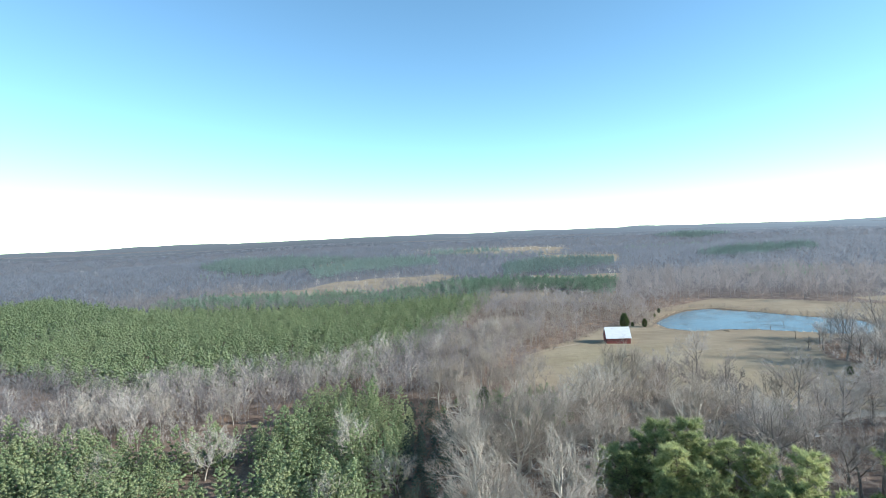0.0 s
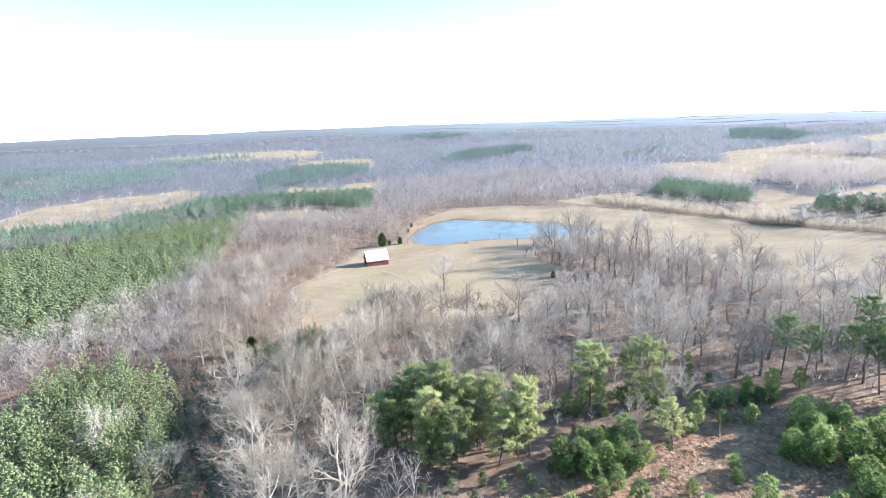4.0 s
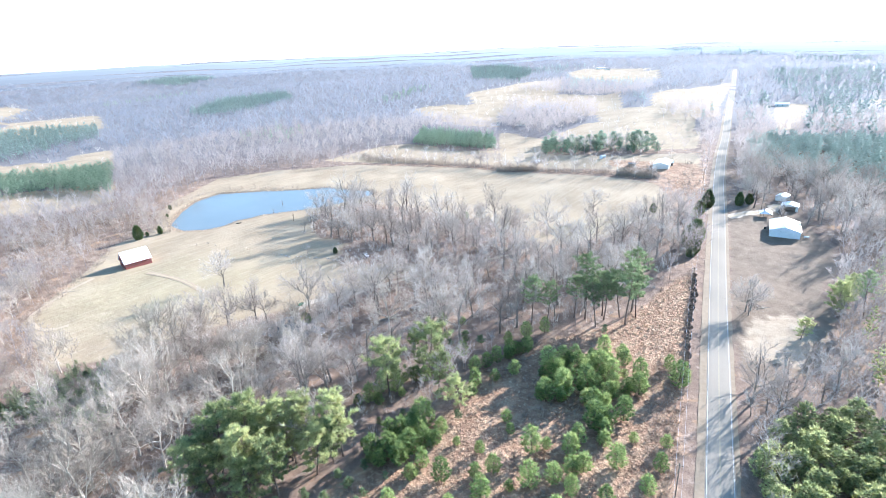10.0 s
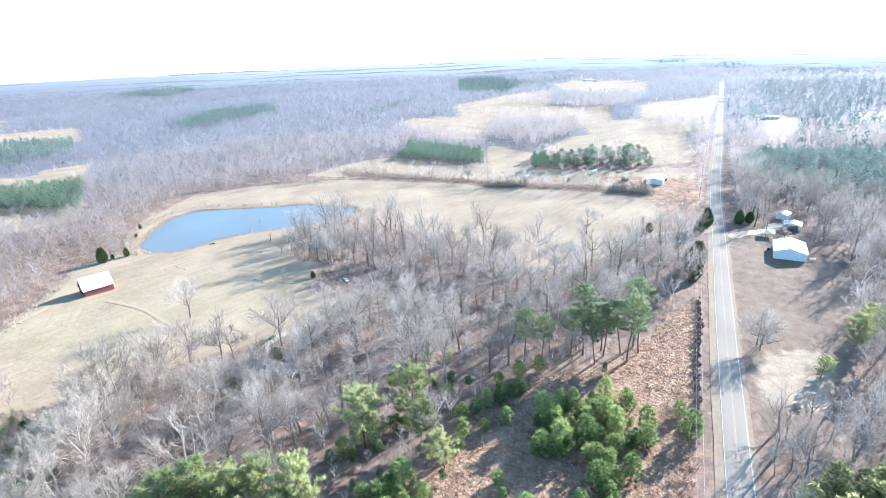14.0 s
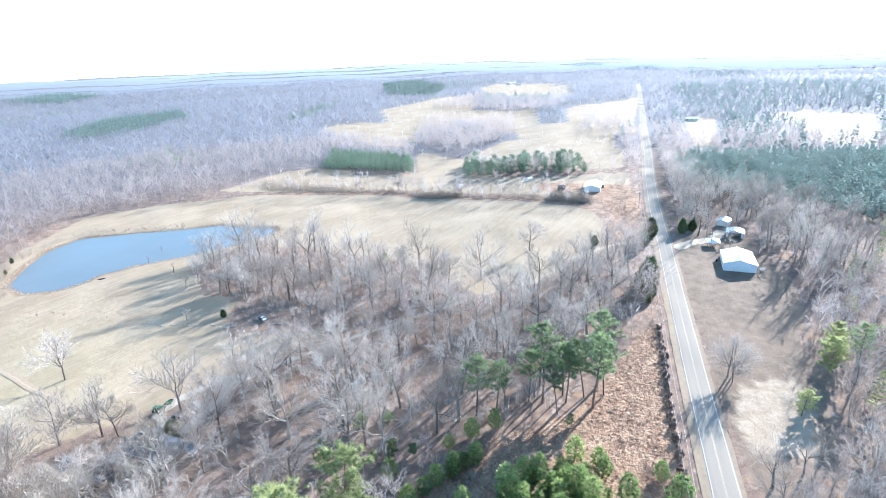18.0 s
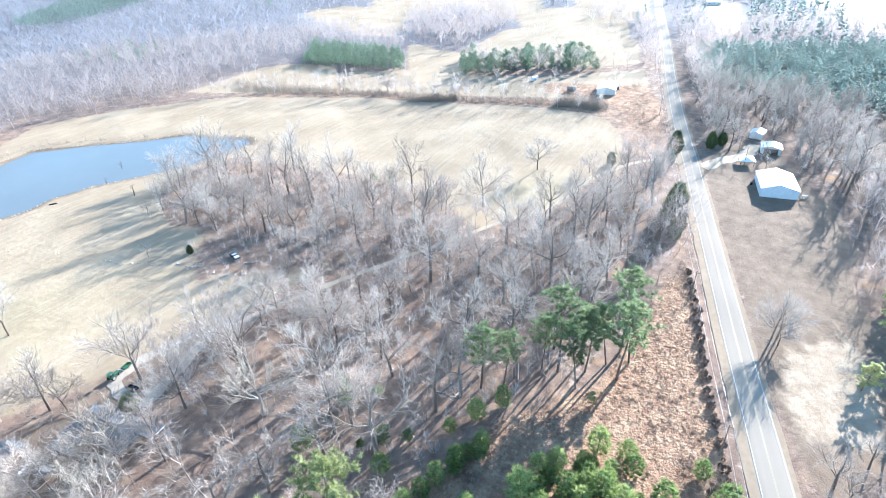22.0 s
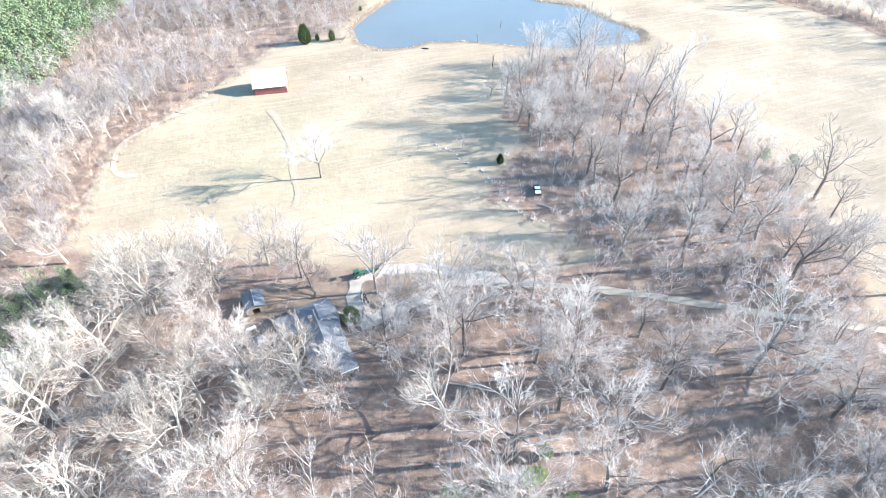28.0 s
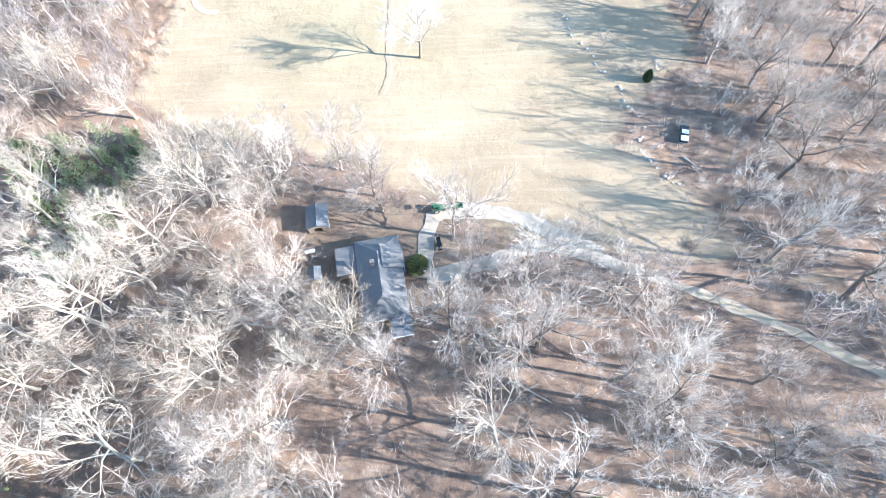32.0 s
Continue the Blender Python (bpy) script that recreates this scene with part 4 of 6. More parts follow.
PINE_B = [tree_thing("pine_tree", tall_pine(121 + i, 16.5 + i, 0.24, 50, 0.40, 5, 34, 1.1, 0.046), M_PINEBARK, M_BROAD, "full bright green pine with branches low on its trunk", "tree", "full pines at the edge of the clearing") for i in range(2)]
PINE_Y = [tree_thing("young_pine", young_pine(131 + i, 4.4 + 0.9 * i, 1.8 + 0.22 * i, 8 + i, 0.045, 17), M_PINEBARK, M_YOUNG, "bushy bright green young pine in rough dry grass", "young pine", "young pines in the clearing") for i in range(4)]
PINE_M = [tree_thing("young_pine", young_pine(136 + i, 7.5 + 1.2 * i, 2.6 + 0.2 * i, 12 + i, 0.075, 9), M_PINEBARK, M_BROAD, "tall bushy young pine in a thicket beside the road", "young pine", "young pines beside the road") for i in range(2)]
PINE_D = [tree_thing("pine_tree", tall_pine(126 + i, 11 + i, 0.2, 38, 0.44, 5, 30, 1.0, 0.046), M_PINEBARK, M_TALL, "green pine with branches low on its trunk", "tree", "dark pines at the edge of the clearing") for i in range(2)]
PINE_H = [tree_thing("pine_tree", tall_pine(128 + i, 10.5 + i, 0.06, 34, 0.46, 3, 9, 1.3, 0.12), M_PINEBARK, M_STAND, "grey-green pine with a full crown on open grass", "tree", "row of pines beyond the meadow") for i in range(2)]
CEDARS = [tree_thing("cedar_tree", cedar_tree(141 + i, 5.6 + 0.8 * i, 2.7 + 0.3 * i, 800), M_PINEBARK, M_CEDAR, "dense dark green cedar with foliage to the ground", "tree", "cedars") for i in range(2)]
SHRUBS = [tree_thing("roadside_shrub", (bush(146 + i, 0.5, 0.3, 6, 0.04), cedar_tree(147 + i, 1.8, 1.35, 150)[1]), M_BARK, M_DITCH, "round dark leafless shrub in the roadside ditch", "shrub", "shrubs along the roadside ditch") for i in range(2)]
BUSH = tree_thing("evergreen_bush", cedar_tree(145, 4.2, 3.0, 800), M_PINEBARK, M_BROAD, "round bright green evergreen bush beside the house", "bush", "")
ditch = smooth_line([(150, 34.6), (190, 44.8), (228, 54.4)], 1.35)
plant(SHRUBS, [(p.x + 0.6 * math.sin(5 * i), p.y + 0.6 * math.cos(3 * i), 0.5 + 0.75 * math.sin(2.3 * i) ** 2) for i, p in enumerate(ditch)], 8, (0.8, 1.2))
plant(SHRUBS, [(146, 36, 1.9), (149, 37.5, 1.5)], 9)
plant([BUSH], [(110.2, 171.2, 1.12)], 7, (1.0, 1.02))
DEAD = tree_thing("dead_tree", bare_tree(151, 10, 0.5, 3, 2, 2, 0, 0.8, 1.8), M_PINEBARK, M_PINEBARK, "dead grey snag standing in the pond shallows", "dead tree", "dead trees in the pond")

# ---- single trees round the meadow and the house ----
plant(OAKS, [(110.5, 236.3, 1.15), (102, 186.5, 0.85), (118.2, 178.8, 1.1), (91.3, 199.2, 0.95), (231.5, 145.5, 1.2), (243, 134.5, 1.05), (284.1, 127.3, 0.85), (288.8, 104.8, 0.65), (99.7, 191.1, 0.8), (72.5, 183, 0.7), (218.7, 180.9, 1.0), (187.4, 230.4, 0.9), (76, 192, 0.95), (121.3, 169.4, 1.0), (132.9, 166, 0.95), (116.8, 157.5, 0.95), (236, 150, 1.0)], 1, (0.95, 1.05))
plant(OAKS, [(86, 158, 0.9), (79, 172, 0.85), (104, 148, 0.85), (71, 194, 0.8), (149.9, 164.4, 0.8), (157, 146.7, 1.0), (153.5, 137.1, 0.95), (183.3, 130.9, 0.95), (131, 113.6, 0.9), (222.6, 154.5, 0.9), (221.9, 72.1, 1.0), (246.3, 85.7, 0.9), (205, 30.0, 0.7), (202.5, 28.5, 0.6), (206.5, 28.6, 0.55), (202.6, 239.4, 0.9), (203, 208.4, 0.85), (203.4, 123.3, 0.9), (220.2, 109.8, 0.9), (213.7, 88.3, 0.8), (156.8, 101.7, 0.75), (205.9, 233.5, 0.8), (211.7, 202, 0.9), (189.1, 244.4, 0.8), (177, 135, 0.7), (247.9, 96.2, 0.7)], 2, (0.95, 1.05))
plant(WESTS, [(97.2, 154.3, 1.22), (124.1, 136.7, 1.2), (94.8, 154.8, 0.75), (84.3, 165.8, 0.85), (24.7, 192.9, 0.8), (37.4, 178.5, 0.7), (25.0, 177.4, 0.8)], 40, (0.99, 1.01))
plant(SYCAMORES, [(90, 149.5, 0.9), (-70, 150, 0.9), (-95, 140, 0.7)], 37, (0.98, 1.02))
plant([GROVES[0]], [(160.7, 237.6, 0.42), (145.5, 273.2, 0.35), (136.2, 300.7, 0.33), (137.2, 293.6, 0.35), (131.4, 305.6, 0.3), (116, 158, 0.3)], 3)
plant([DEAD], [(193.6, 296.2, 0.8), (196.4, 323.4, 0.75), (212.8, 337.1, 0.95)], 4)
plant(SYCAMORES, [(-27.7, 153.3, 0.95), (-12.7, 132.5, 0.75), (-28.9, 117.6, 0.7), (-38.8, 117.7, 0.6), (-60.9, 235.3, 0.6), (-44.2, 245.4, 0.7), (1, 320.4, 0.8),  (82, 132, 1.0), (-28, 205, 0.8), (-46, 207, 0.55), (30, 150, 0.9), (-58, 228, 0.7), (-104, 190, 0.95), (-80, 196, 0.85), (356, 62, 1.0), (70, 146, 0.9), (-125, 184, 0.9), (-4, 282, 0.9), (20, 262, 0.85)], 5)
plant(CEDARS, [(302, 99, 0.95), (325, 76, 1.5), (304, 77, 1.0), (309, 76, 0.8), (252, 62.5, 1.35), (256, 64.5, 1.25), (260, 64, 1.3), (265, 65, 1.1), (247, 62, 1.0), (170.2, 224.9, 0.4), (343, 58, 1.05), (337, 62, 0.8), (20, 190, 0.9), (117, 351, 0.8), (123, 353, 0.6), (130, 350, 0.5), (30, 196, 0.7), (14, 206, 0.7), (150, 385, 0.45), (160, 402, 0.4)], 6)

# ---- the woods ----
HOMEWOOD = [(64, 98), (96, 92), (121, 95), (145, 89), (170, 70), (190, 64), (218, 62), (248, 66), (296, 84), (278, 97), (250, 104), (230, 117), (194, 142), (178, 152), (150, 166), (128, 163), (116, 152), (112, 146), (88, 140), (66, 140)]
HOUSE_PLOT = [(82, 150), (112, 150), (122, 168), (132, 178), (124, 190), (80, 190)]
WESTWOOD = [(0, 96), (62, 98), (64, 140), (82, 143), (80, 190), (76, 203), (48, 209), (32, 222), (-5, 200), (5, 172), (4, 146)]
PINESIDE = [(-150, 50), (-150, 165), (-16, 195), (3, 195), (5, 171), (4, 145), (0, 102), (-5, 50)]
THICKET = [(-4, 180), (20, 166), (42, 168), (47, 186), (46, 216), (-4, 216)]
plant(WESTS, scatter(THICKET, 12.5, 38), 38, (0.55, 0.75))
BIGPINES = [(33, 98), (32, 116), (44, 130), (66, 117), (84, 102), (70, 80), (40, 80)]
OPENWOOD = [(104, 155), (121, 149), (140, 138), (131, 119), (111, 122), (98, 131)]
plant(WOODS, scatter(HOMEWOOD, 13.6, 21, [(HOUSE_PLOT, 1), (OPENWOOD, 0), ([(56, 96), (88, 118), (116, 108), (138, 100), (146, 84), (60, 80)], 0), ([(150, 92), (190, 62), (176, 56), (146, 84)], 0)]), 21, (0.82, 1.18))
plant(GROVES, scatter(GROVE, 10.8, 22, [([(145, 206), (166, 187), (180, 190), (190, 200), (190, 217), (184, 238), (176, 238)], 0)]), 22, (0.82, 1.22))
plant(WESTS, scatter(WESTWOOD, 10.0, 23, [(HOUSE_PLOT, 2), (THICKET, 1), (OPENWOOD, 0), (BIGPINES, 0)]), 23, (0.75, 1.12))
EASTWOOD = [(70, -18), (112, 8), (150, 18), (176, 4), (216, -2), (240, 6), (264, 4), (304, 2), (336, 14), (340, -14), (290, -30), (200, -36), (90, -50)]
SHOPWOOD = [(296, -2), (312, 20), (330, 26), (352, 32), (372, 46), (352, 60), (372, 74), (420, 84), (436, 62), (404, 4), (340, -22)]
ROADWOOD = [(345, 62), (400, 78), (480, 96), (560, 112), (560, 92), (520, 84), (440, 80), (400, 64), (372, 50)]
SHEDS = [(334, 28), (352, 32), (370, 40), (370, 50), (352, 52), (330, 46)]
plant(WOODS, scatter(SHOPWOOD, 8.4, 32, [(SHEDS, 1)]), 32, (0.6, 1.0))
plant(WOODS, [(165, 6, 0.6), (171, -1.7, 0.7), (177, 7.5, 0.62), (160, 1, 0.6), (331, 40, 0.6), (336, 54, 0.7), (352, 37, 0.65), (366, 38, 0.7), (350, 52, 0.75), (320, 26, 0.5), (322, 38, 0.45)], 39)
plant(WOODS, scatter([(118, 10), (134, 14), (152, 19.5), (172, 22), (172, 8), (150, 4), (134, 12)], 6.5, 35), 35, (0.4, 0.65))
plant(WOODS, scatter([(68, 108), (90, 118), (118, 122), (128, 148), (112, 144), (86, 138), (68, 136)], 11.5, 36, [(OPENWOOD, 0)]), 36, (0.75, 1.05))
plant(PINE_T, [(155, 91.4, 1.0), (158.5, 86.7, 0.8), (168, 76.1, 1.05), (167.2, 80.1, 0.95), (164.8, 70.3, 1.1), (171.7, 62.2, 1.05), (171, 70, 1.0), (176, 66, 1.1), (182, 64, 1.0), (179, 61, 0.9), (174, 72, 1.0), (222, -4, 0.7)], 24, (0.92, 1.04))
plant(PINE_B, [(94.6, 106.6, 1.3), (109.6, 102.9, 1.2), (50.7, 116, 1.0), (59.1, 107.9, 1.0), (68, 97.6, 0.95), (43.7, 122.3, 0.85), (217, 4.2, 0.7), (228, 1, 0.6), (236, 2, 0.5), (194, 11, 0.45), (104.2, 94.3, 0.7), (100.7, 83.1, 0.68)], 25, (0.93, 1.07))
CLUMP = [(123, 72), (129, 74), (140, 72), (149, 64), (153, 54), (142, 44), (135, 41.5), (128, 45), (120, 39), (106, 40.5), (110, 45.5), (119, 53), (118, 59.5), (115, 63)]
plant(PINE_D, [(251, 195, 0.6), (255, 189, 0.5), (248, 199, 0.5), (130, 104, 1.0), (133.5, 99, 0.95), (161, 65.4, 0.8), (127, 108, 0.7), (104, 106, 0.8), (100.8, 91.7, 0.75), (96.7, 80.6, 0.75), (19, 199, 0.72), (33, 187, 0.72), (34, 206, 0.72), (27, 202, 0.72), (24, 205, 0.72), (38, 211, 0.72), (43, 202, 0.72), (41, 192, 0.72), (30, 184, 0.72), (38, 181, 0.72), (28, 177, 0.72), (10, 198, 0.72), (13, 207, 0.72), (3, 203, 0.72), (-2, 195, 0.72), (26, 194, 0.72), (40, 204, 0.72), (36, 178, 0.72), (31, 171, 0.7), (42, 183, 0.7), (36, 184, 0.72), (31, 199, 0.72), (20, 208, 0.72), (36, 196, 0.72), (14, 200, 0.72), (-20, 310, 0.7), (-12, 318, 0.72), (-5, 308, 0.7), (-16, 303, 0.65), (-8, 326, 0.7)], 31)
plant(PINE_B, scatter([(30, 112), (38, 123), (48, 124), (74, 102), (66, 92), (50, 96)], 6.8, 42), 42, (0.62, 0.95))
plant(PINE_D, scatter([(36, 104), (52, 94), (70, 90), (86, 96), (92, 88), (74, 76), (46, 84)], 5.6, 43), 43, (0.45, 0.75))
plant(PINE_D, [(73.8, 95.5, 0.6), (75.4, 91, 0.65), (78.7, 82.7, 0.6), (82.9, 79.5, 0.6), (82.4, 98.3, 0.6), (88.6, 94.9, 0.55), (92.9, 88.3, 0.55), (80.9, 92.4, 0.65), (85.9, 87.2, 0.6), (47, 98, 0.7), (62, 92, 0.65)], 38, (0.9, 1.1))
plant(PINE_Y, scatter(CLUMP, 4.0, 26, size=1.02), 26, (0.6, 1.3))
plant(PINE_Y, [(85.7, 111.2, 0.8), (88.7, 108.9, 1.0), (94.1, 109.6, 0.9), (97.1, 106.5, 1.1), (102.4, 107.0, 0.7), (104.7, 104.1, 0.9), (106.3, 101.7, 1.0), (89.3, 105.6, 0.6), (96.3, 102.7, 0.75), (119, 91, 0.9), (123, 89, 1.0), (127, 88, 0.9), (131, 86, 1.05), (135, 85, 0.9), (139, 83, 0.8), (121, 120, 1.1), (136, 120, 1.0), (141, 124, 0.7)], 33)
plant(PINE_Y, [(118.4, 82.8, 0.9), (124.1, 79.2, 0.9), (132.3, 86.1, 0.9), (136.7, 82.6, 0.9), (71.3, 86.9, 0.9), (72.4, 76.8, 0.8), (77.1, 77, 1.0), (76.4, 70, 0.9), (82.1, 64, 0.8), (86, 60.9, 1.0), (76.9, 58.4, 1.1), (97.3, 56.6, 1.1), (100.5, 54.2, 0.8), (103.7, 68.7, 0.8), (99.9, 64.9, 0.6), (86.8, 51.3, 1.0), (83.3, 54.5, 0.8), (91.2, 47, 1.0), (102.2, 48.2, 1.0), (106.6, 48.3, 0.8), (96.5, 44.7, 1.1), (98.7, 42.8, 1.0), (90.5, 42, 1.0), (104.7, 37, 1.0), (115.5, 36.9, 0.7), (118.3, 29.5, 0.7), (100.8, 27.9, 1.0), (109.4, 27.9, 0.7), (88.5, 74.7, 0.6), (89.5, 67.6, 0.6)], 27, (0.85, 1.1))
plant(PINE_Y, [(70.8, 62.9, 0.9), (93.1, 34.3, 0.9), (153, 40, 0.9), (145.9, 35.1, 1.2), (140, 92, 0.9), (146, 88, 1.1), (152, 84, 0.9), (138, 120, 0.6), (142, 114, 0.8), (124, 100, 1.0), (112.5, 86.3, 0.9), (108, 84, 0.6)], 29)
plant(PINE_Y, scatter([(66, 92), (94, 90), (90, 80), (74, 78)], 4.0, 41, size=1.25), 41, (0.6, 1.1))
plant(PINE_Y, scatter([(24, 46), (40, 78), (60, 84), (66, 62), (84, 40), (60, 16)], 6.4, 28, size=1.15), 28, (0.5, 1.15))
ROADPINES = [(98, 3), (116, 8), (134, 11), (148, 5), (158, -8), (130, -24), (92, -20)]
plant(PINE_M, scatter(ROADPINES, 4.8, 30), 30, (0.8, 1.3))

# ---- woods and plantations further off ----
ROUGH = [(312, 95), (340, 104), (364, 112), (380, 125), (402, 104), (400, 92), (345, 79), (318, 82)]
ALL_OPEN = [(ROUGH, 0), (MEADOW, 1), (YARD, 1), (CLEARING, 2), *[(q, 3) for q in FIELDS]]
LANE = [(ROAD[0][0], ROAD[0][1] - 7), (108, 7.5), (314, 60), (568, 118), (1500, 322), (1500, 338), (568, 133), (314, 76), (108, 22), (ROAD[0][0], ROAD[0][1] + 7)]
NEAR_WOODS = [(PINESIDE, 0), (BIGPINES, 0), (HOMEWOOD, 0), (WESTWOOD, 0), (GROVE, 0), (HOUSE_PLOT, 0), (EASTWOOD, 0), (SHOPWOOD, 0)]
STANDS = [(q, 2) for q in PINES + NEARPINES]
EAST_NEARER = [(560, 60), (640, 70), (760, 75), (900, 130), (1300, 230), (1400, -300), (1200, -420), (620, -260), (600, -60)]
MID = [fan_tree(201 + i, 16 + 2 * i, 5.8, 10, 8, 0.125) for i in range(4)]
CLOSE = [fan_tree(206 + i, 16 + 2 * i, 4.8, 15, 12, 0.07) for i in range(4)]
FAR = [fan_tree(211 + i, 13 + 2 * i, 8.5, 6, 4, 0.36) for i in range(3)]
WIDE = [fan_tree(221 + i, 15 + 2 * i, 20, 9, 3, 0.55) for i in range(3)]


def forest(lo, hi, step, seed, size):
    """Bare woodland wherever the land is neither open nor planted, between two distances."""
    box = [(-hi, -0.4 * hi), (hi, -0.4 * hi), (hi, hi), (-hi, hi)]
    p = scatter(box, step, seed, jitter=0.48)
    r = np.hypot(p[:, 0] - 80, p[:, 1] - 60)
    wide = 20 if hi < 400 else 0
    bearing = np.degrees(np.arctan2(p[:, 0] - 80, p[:, 1] - 60))
    p = p[(r >= lo) & (r < hi) & (bearing > -62 - wide) & (bearing < 116 + wide) & ((p[:, 1] > 60) | (p[:, 0] > 90))]
    for q, m in ALL_OPEN + STANDS + NEAR_WOODS + [(LANE, 0)]:
        p = p[inside(q, p[:, 0], p[:, 1]) < -m]
    p[:, 2] = size
    return p


stuff("bare_woodland", CLOSE, forest(0, 330, 7.0, 41, 0.88), M_WOODTWIG, "leafless grey-brown hardwood forest round the farm", "woodland", 41)
stuff("bare_woodland", MID, forest(330, 680, 9.6, 42, 0.95), M_WOODTWIG, "leafless grey-brown hardwood forest beyond the pond", "woodland", 42)
stuff("bare_woodland", FAR, forest(680, 1600, 16.5, 43, 0.95), M_HAZETWIG, "distant leafless hardwood forest", "woodland", 43)
stuff("bare_woodland", WIDE, forest(1600, 2600, 30.0, 44, 0.7), M_HAZETWIG, "far leafless forest reaching to the horizon", "woodland", 44, (0.7, 1.3))
stuff("bare_woodland", CLOSE, scatter(EASTWOOD, 6.0, 46, [(ROADPINES, -4)], size=0.85), M_EASTTWIG, "leafless woods beyond the road and yard", "woodland", 46, (0.7, 1.15))
stuff("bare_woodland", CLOSE, scatter(ROADWOOD, 6.0, 48, size=0.8), M_WOODTWIG, "leafless trees crowding the far stretch of the road", "woodland", 57, (0.7, 1.1))
GROVEBRUSH = [(178, 196), (188, 242), (184, 268), (197, 288), (225, 299), (250, 293), (258, 253), (258, 186), (250, 165), (228, 130), (203, 152), (184, 172)]
TRACKSIDE = [(x, y + 3) for x, y in DRIVE] + [(x, y - 3) for x, y in DRIVE[::-1]]
stuff("bare_woodland", CLOSE, scatter(GROVEBRUSH, 5.6, 58, size=0.46), M_TWIG, "grey leafless saplings crowding the pond grove", "saplings", 58, (0.5, 1.25))
stuff("bare_woodland", CLOSE, scatter(HOMEWOOD, 6.6, 59, [(HOUSE_PLOT, 2), (OPENWOOD, 1), (BIGPINES, 0), (TRACKSIDE, 1)], size=0.42), M_TWIG, "grey leafless saplings under the trees of the home wood", "saplings", 59, (0.5, 1.2))
stuff("bare_woodland", CLOSE, scatter([(202, 134), (240, 112), (253, 94), (220, 78), (191, 85), (179, 109)], 6.0, 60, [(TRACKSIDE, 1)], size=0.66), M_TWIG, "dense grey brushy wood beside the farm drive", "saplings", 60, (0.6, 1.15))
WESTNEAR = [(2, 205), (28, 226), (34, 280), (60, 309), (44, 330), (6, 306), (-10, 230)]
plant(WESTS, scatter(WESTNEAR, 10.2, 34), 34, (0.55, 0.85))
BAND = [(-150, 158), (-108, 165), (-76, 172), (-72, 195), (-50, 210), (-34, 215), (-10, 205), (0, 230), (0, 300), (-28, 292), (-48, 278), (-60, 248), (-90, 236), (-124, 240), (-138, 214), (-155, 188)]
stuff("bare_woodland", CLOSE, scatter(BAND, 6.2, 55, size=0.85), M_PALETWIG, "strip of pale leafless trees between two stands of pines", "woodland", 55, (0.6, 1.15))
WESTSIDE = [(2, 205), (28, 226), (34, 280), (60, 309), (80, 331), (100, 360), (126, 363), (142, 384), (158, 428), (100, 470), (20, 450), (-20, 320), (-10, 230)]
stuff("bare_woodland", CLOSE, scatter([(116, 364), (126, 345), (140, 345), (138, 366), (157, 394), (180, 417), (168, 428), (146, 408), (128, 380)], 4.6, 50, size=0.42), M_WESTTWIG, "low bare trees crowding the bank of the pond", "woodland", 50, (0.5, 1.3))
stuff("bare_woodland", CLOSE, scatter(WESTSIDE, 7.5, 47, [(WESTNEAR, 0)], size=0.75), M_WESTTWIG, "leafless brushy woods behind the barn", "woodland", 47, (0.5, 1.15))
NP = [stand_pine(231 + i, 10.5 + 1.0 * i, 2.7, 50, 0.48, 16, 0.05, 0.12) for i in range(4)]
PP = [stand_pine(241 + i, 9.0 + 0.7 * i, 2.15, 12, 1.0, 4, 0.16, 0.35, True) for i in range(5)]
PF = [stand_pine(246 + i, 9.0 + 0.7 * i, 1.9, 6, 1.1, 1, 0.3, 0.45, True) for i in range(4)]
stuff("pine_stand", NP, scatter(NEARPINES[0], 4.7, 51, [(BAREHOLE, 0)]), M_THICK, "thick green stand of young pines", "pine stand", 51, (0.7, 1.3))
stuff("pine_stand", NP, scatter([(-15, 195), (-5, 194), (3, 171), (2, 145), (-2, 102), (-16, 96), (-14, 136)], 3.9, 52, size=0.6), M_FARPINE, "low dark green thicket of pines among bare trees", "pine stand", 52, (0.7, 1.2))
stuff("pine_stand", NP, scatter([(5, 211), (31, 212), (45, 209), (45, 198), (41, 180), (34, 168), (26, 172), (20, 187), (12, 194)], 3.3, 56, size=0.5), M_TALL, "dense evergreen thicket west of the house", "pine stand", 62, (0.6, 1.25))
near_plant = [(-129, 217), (-119, 235), (-97, 234), (-72, 246), (-49, 239), (-37, 242), (-30, 264), (-17, 292), (4, 340), (18, 401), (42, 500), (-6, 492), (-76, 464), (-143, 460), (-283, 490), (-270, 300)]
stuff("pine_plantation", PP, scatter(near_plant, 4.5, 53), M_NEEDLE, "even green plantation of pines in close rows", "pine plantation", 53, (0.7, 1.2))
for i, q in enumerate(PINES[1:]):
    d = math.hypot(q[0][0], q[0][1])
    wide = 1.0 if d < 760 else 1.6 if d < 1200 else 2.4
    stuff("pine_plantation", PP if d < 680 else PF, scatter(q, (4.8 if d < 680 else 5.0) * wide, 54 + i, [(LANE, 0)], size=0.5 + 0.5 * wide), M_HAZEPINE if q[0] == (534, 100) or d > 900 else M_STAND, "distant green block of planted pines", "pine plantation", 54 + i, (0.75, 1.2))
stuff("pine_plantation", PF, scatter([(-283, 490), (-270, 300), (-300, 300), (-520, 420), (-480, 640)], 5.0, 70, size=1.05), M_NEEDLE, "green plantation of pines towards the horizon", "pine plantation", 70)
plant(PINE_H, [(x, y, 1.0) for x, y, _ in scatter([(497, 285), (510, 173), (455, 150), (440, 250)], 9.0, 71)], 71, (0.6, 1.15))
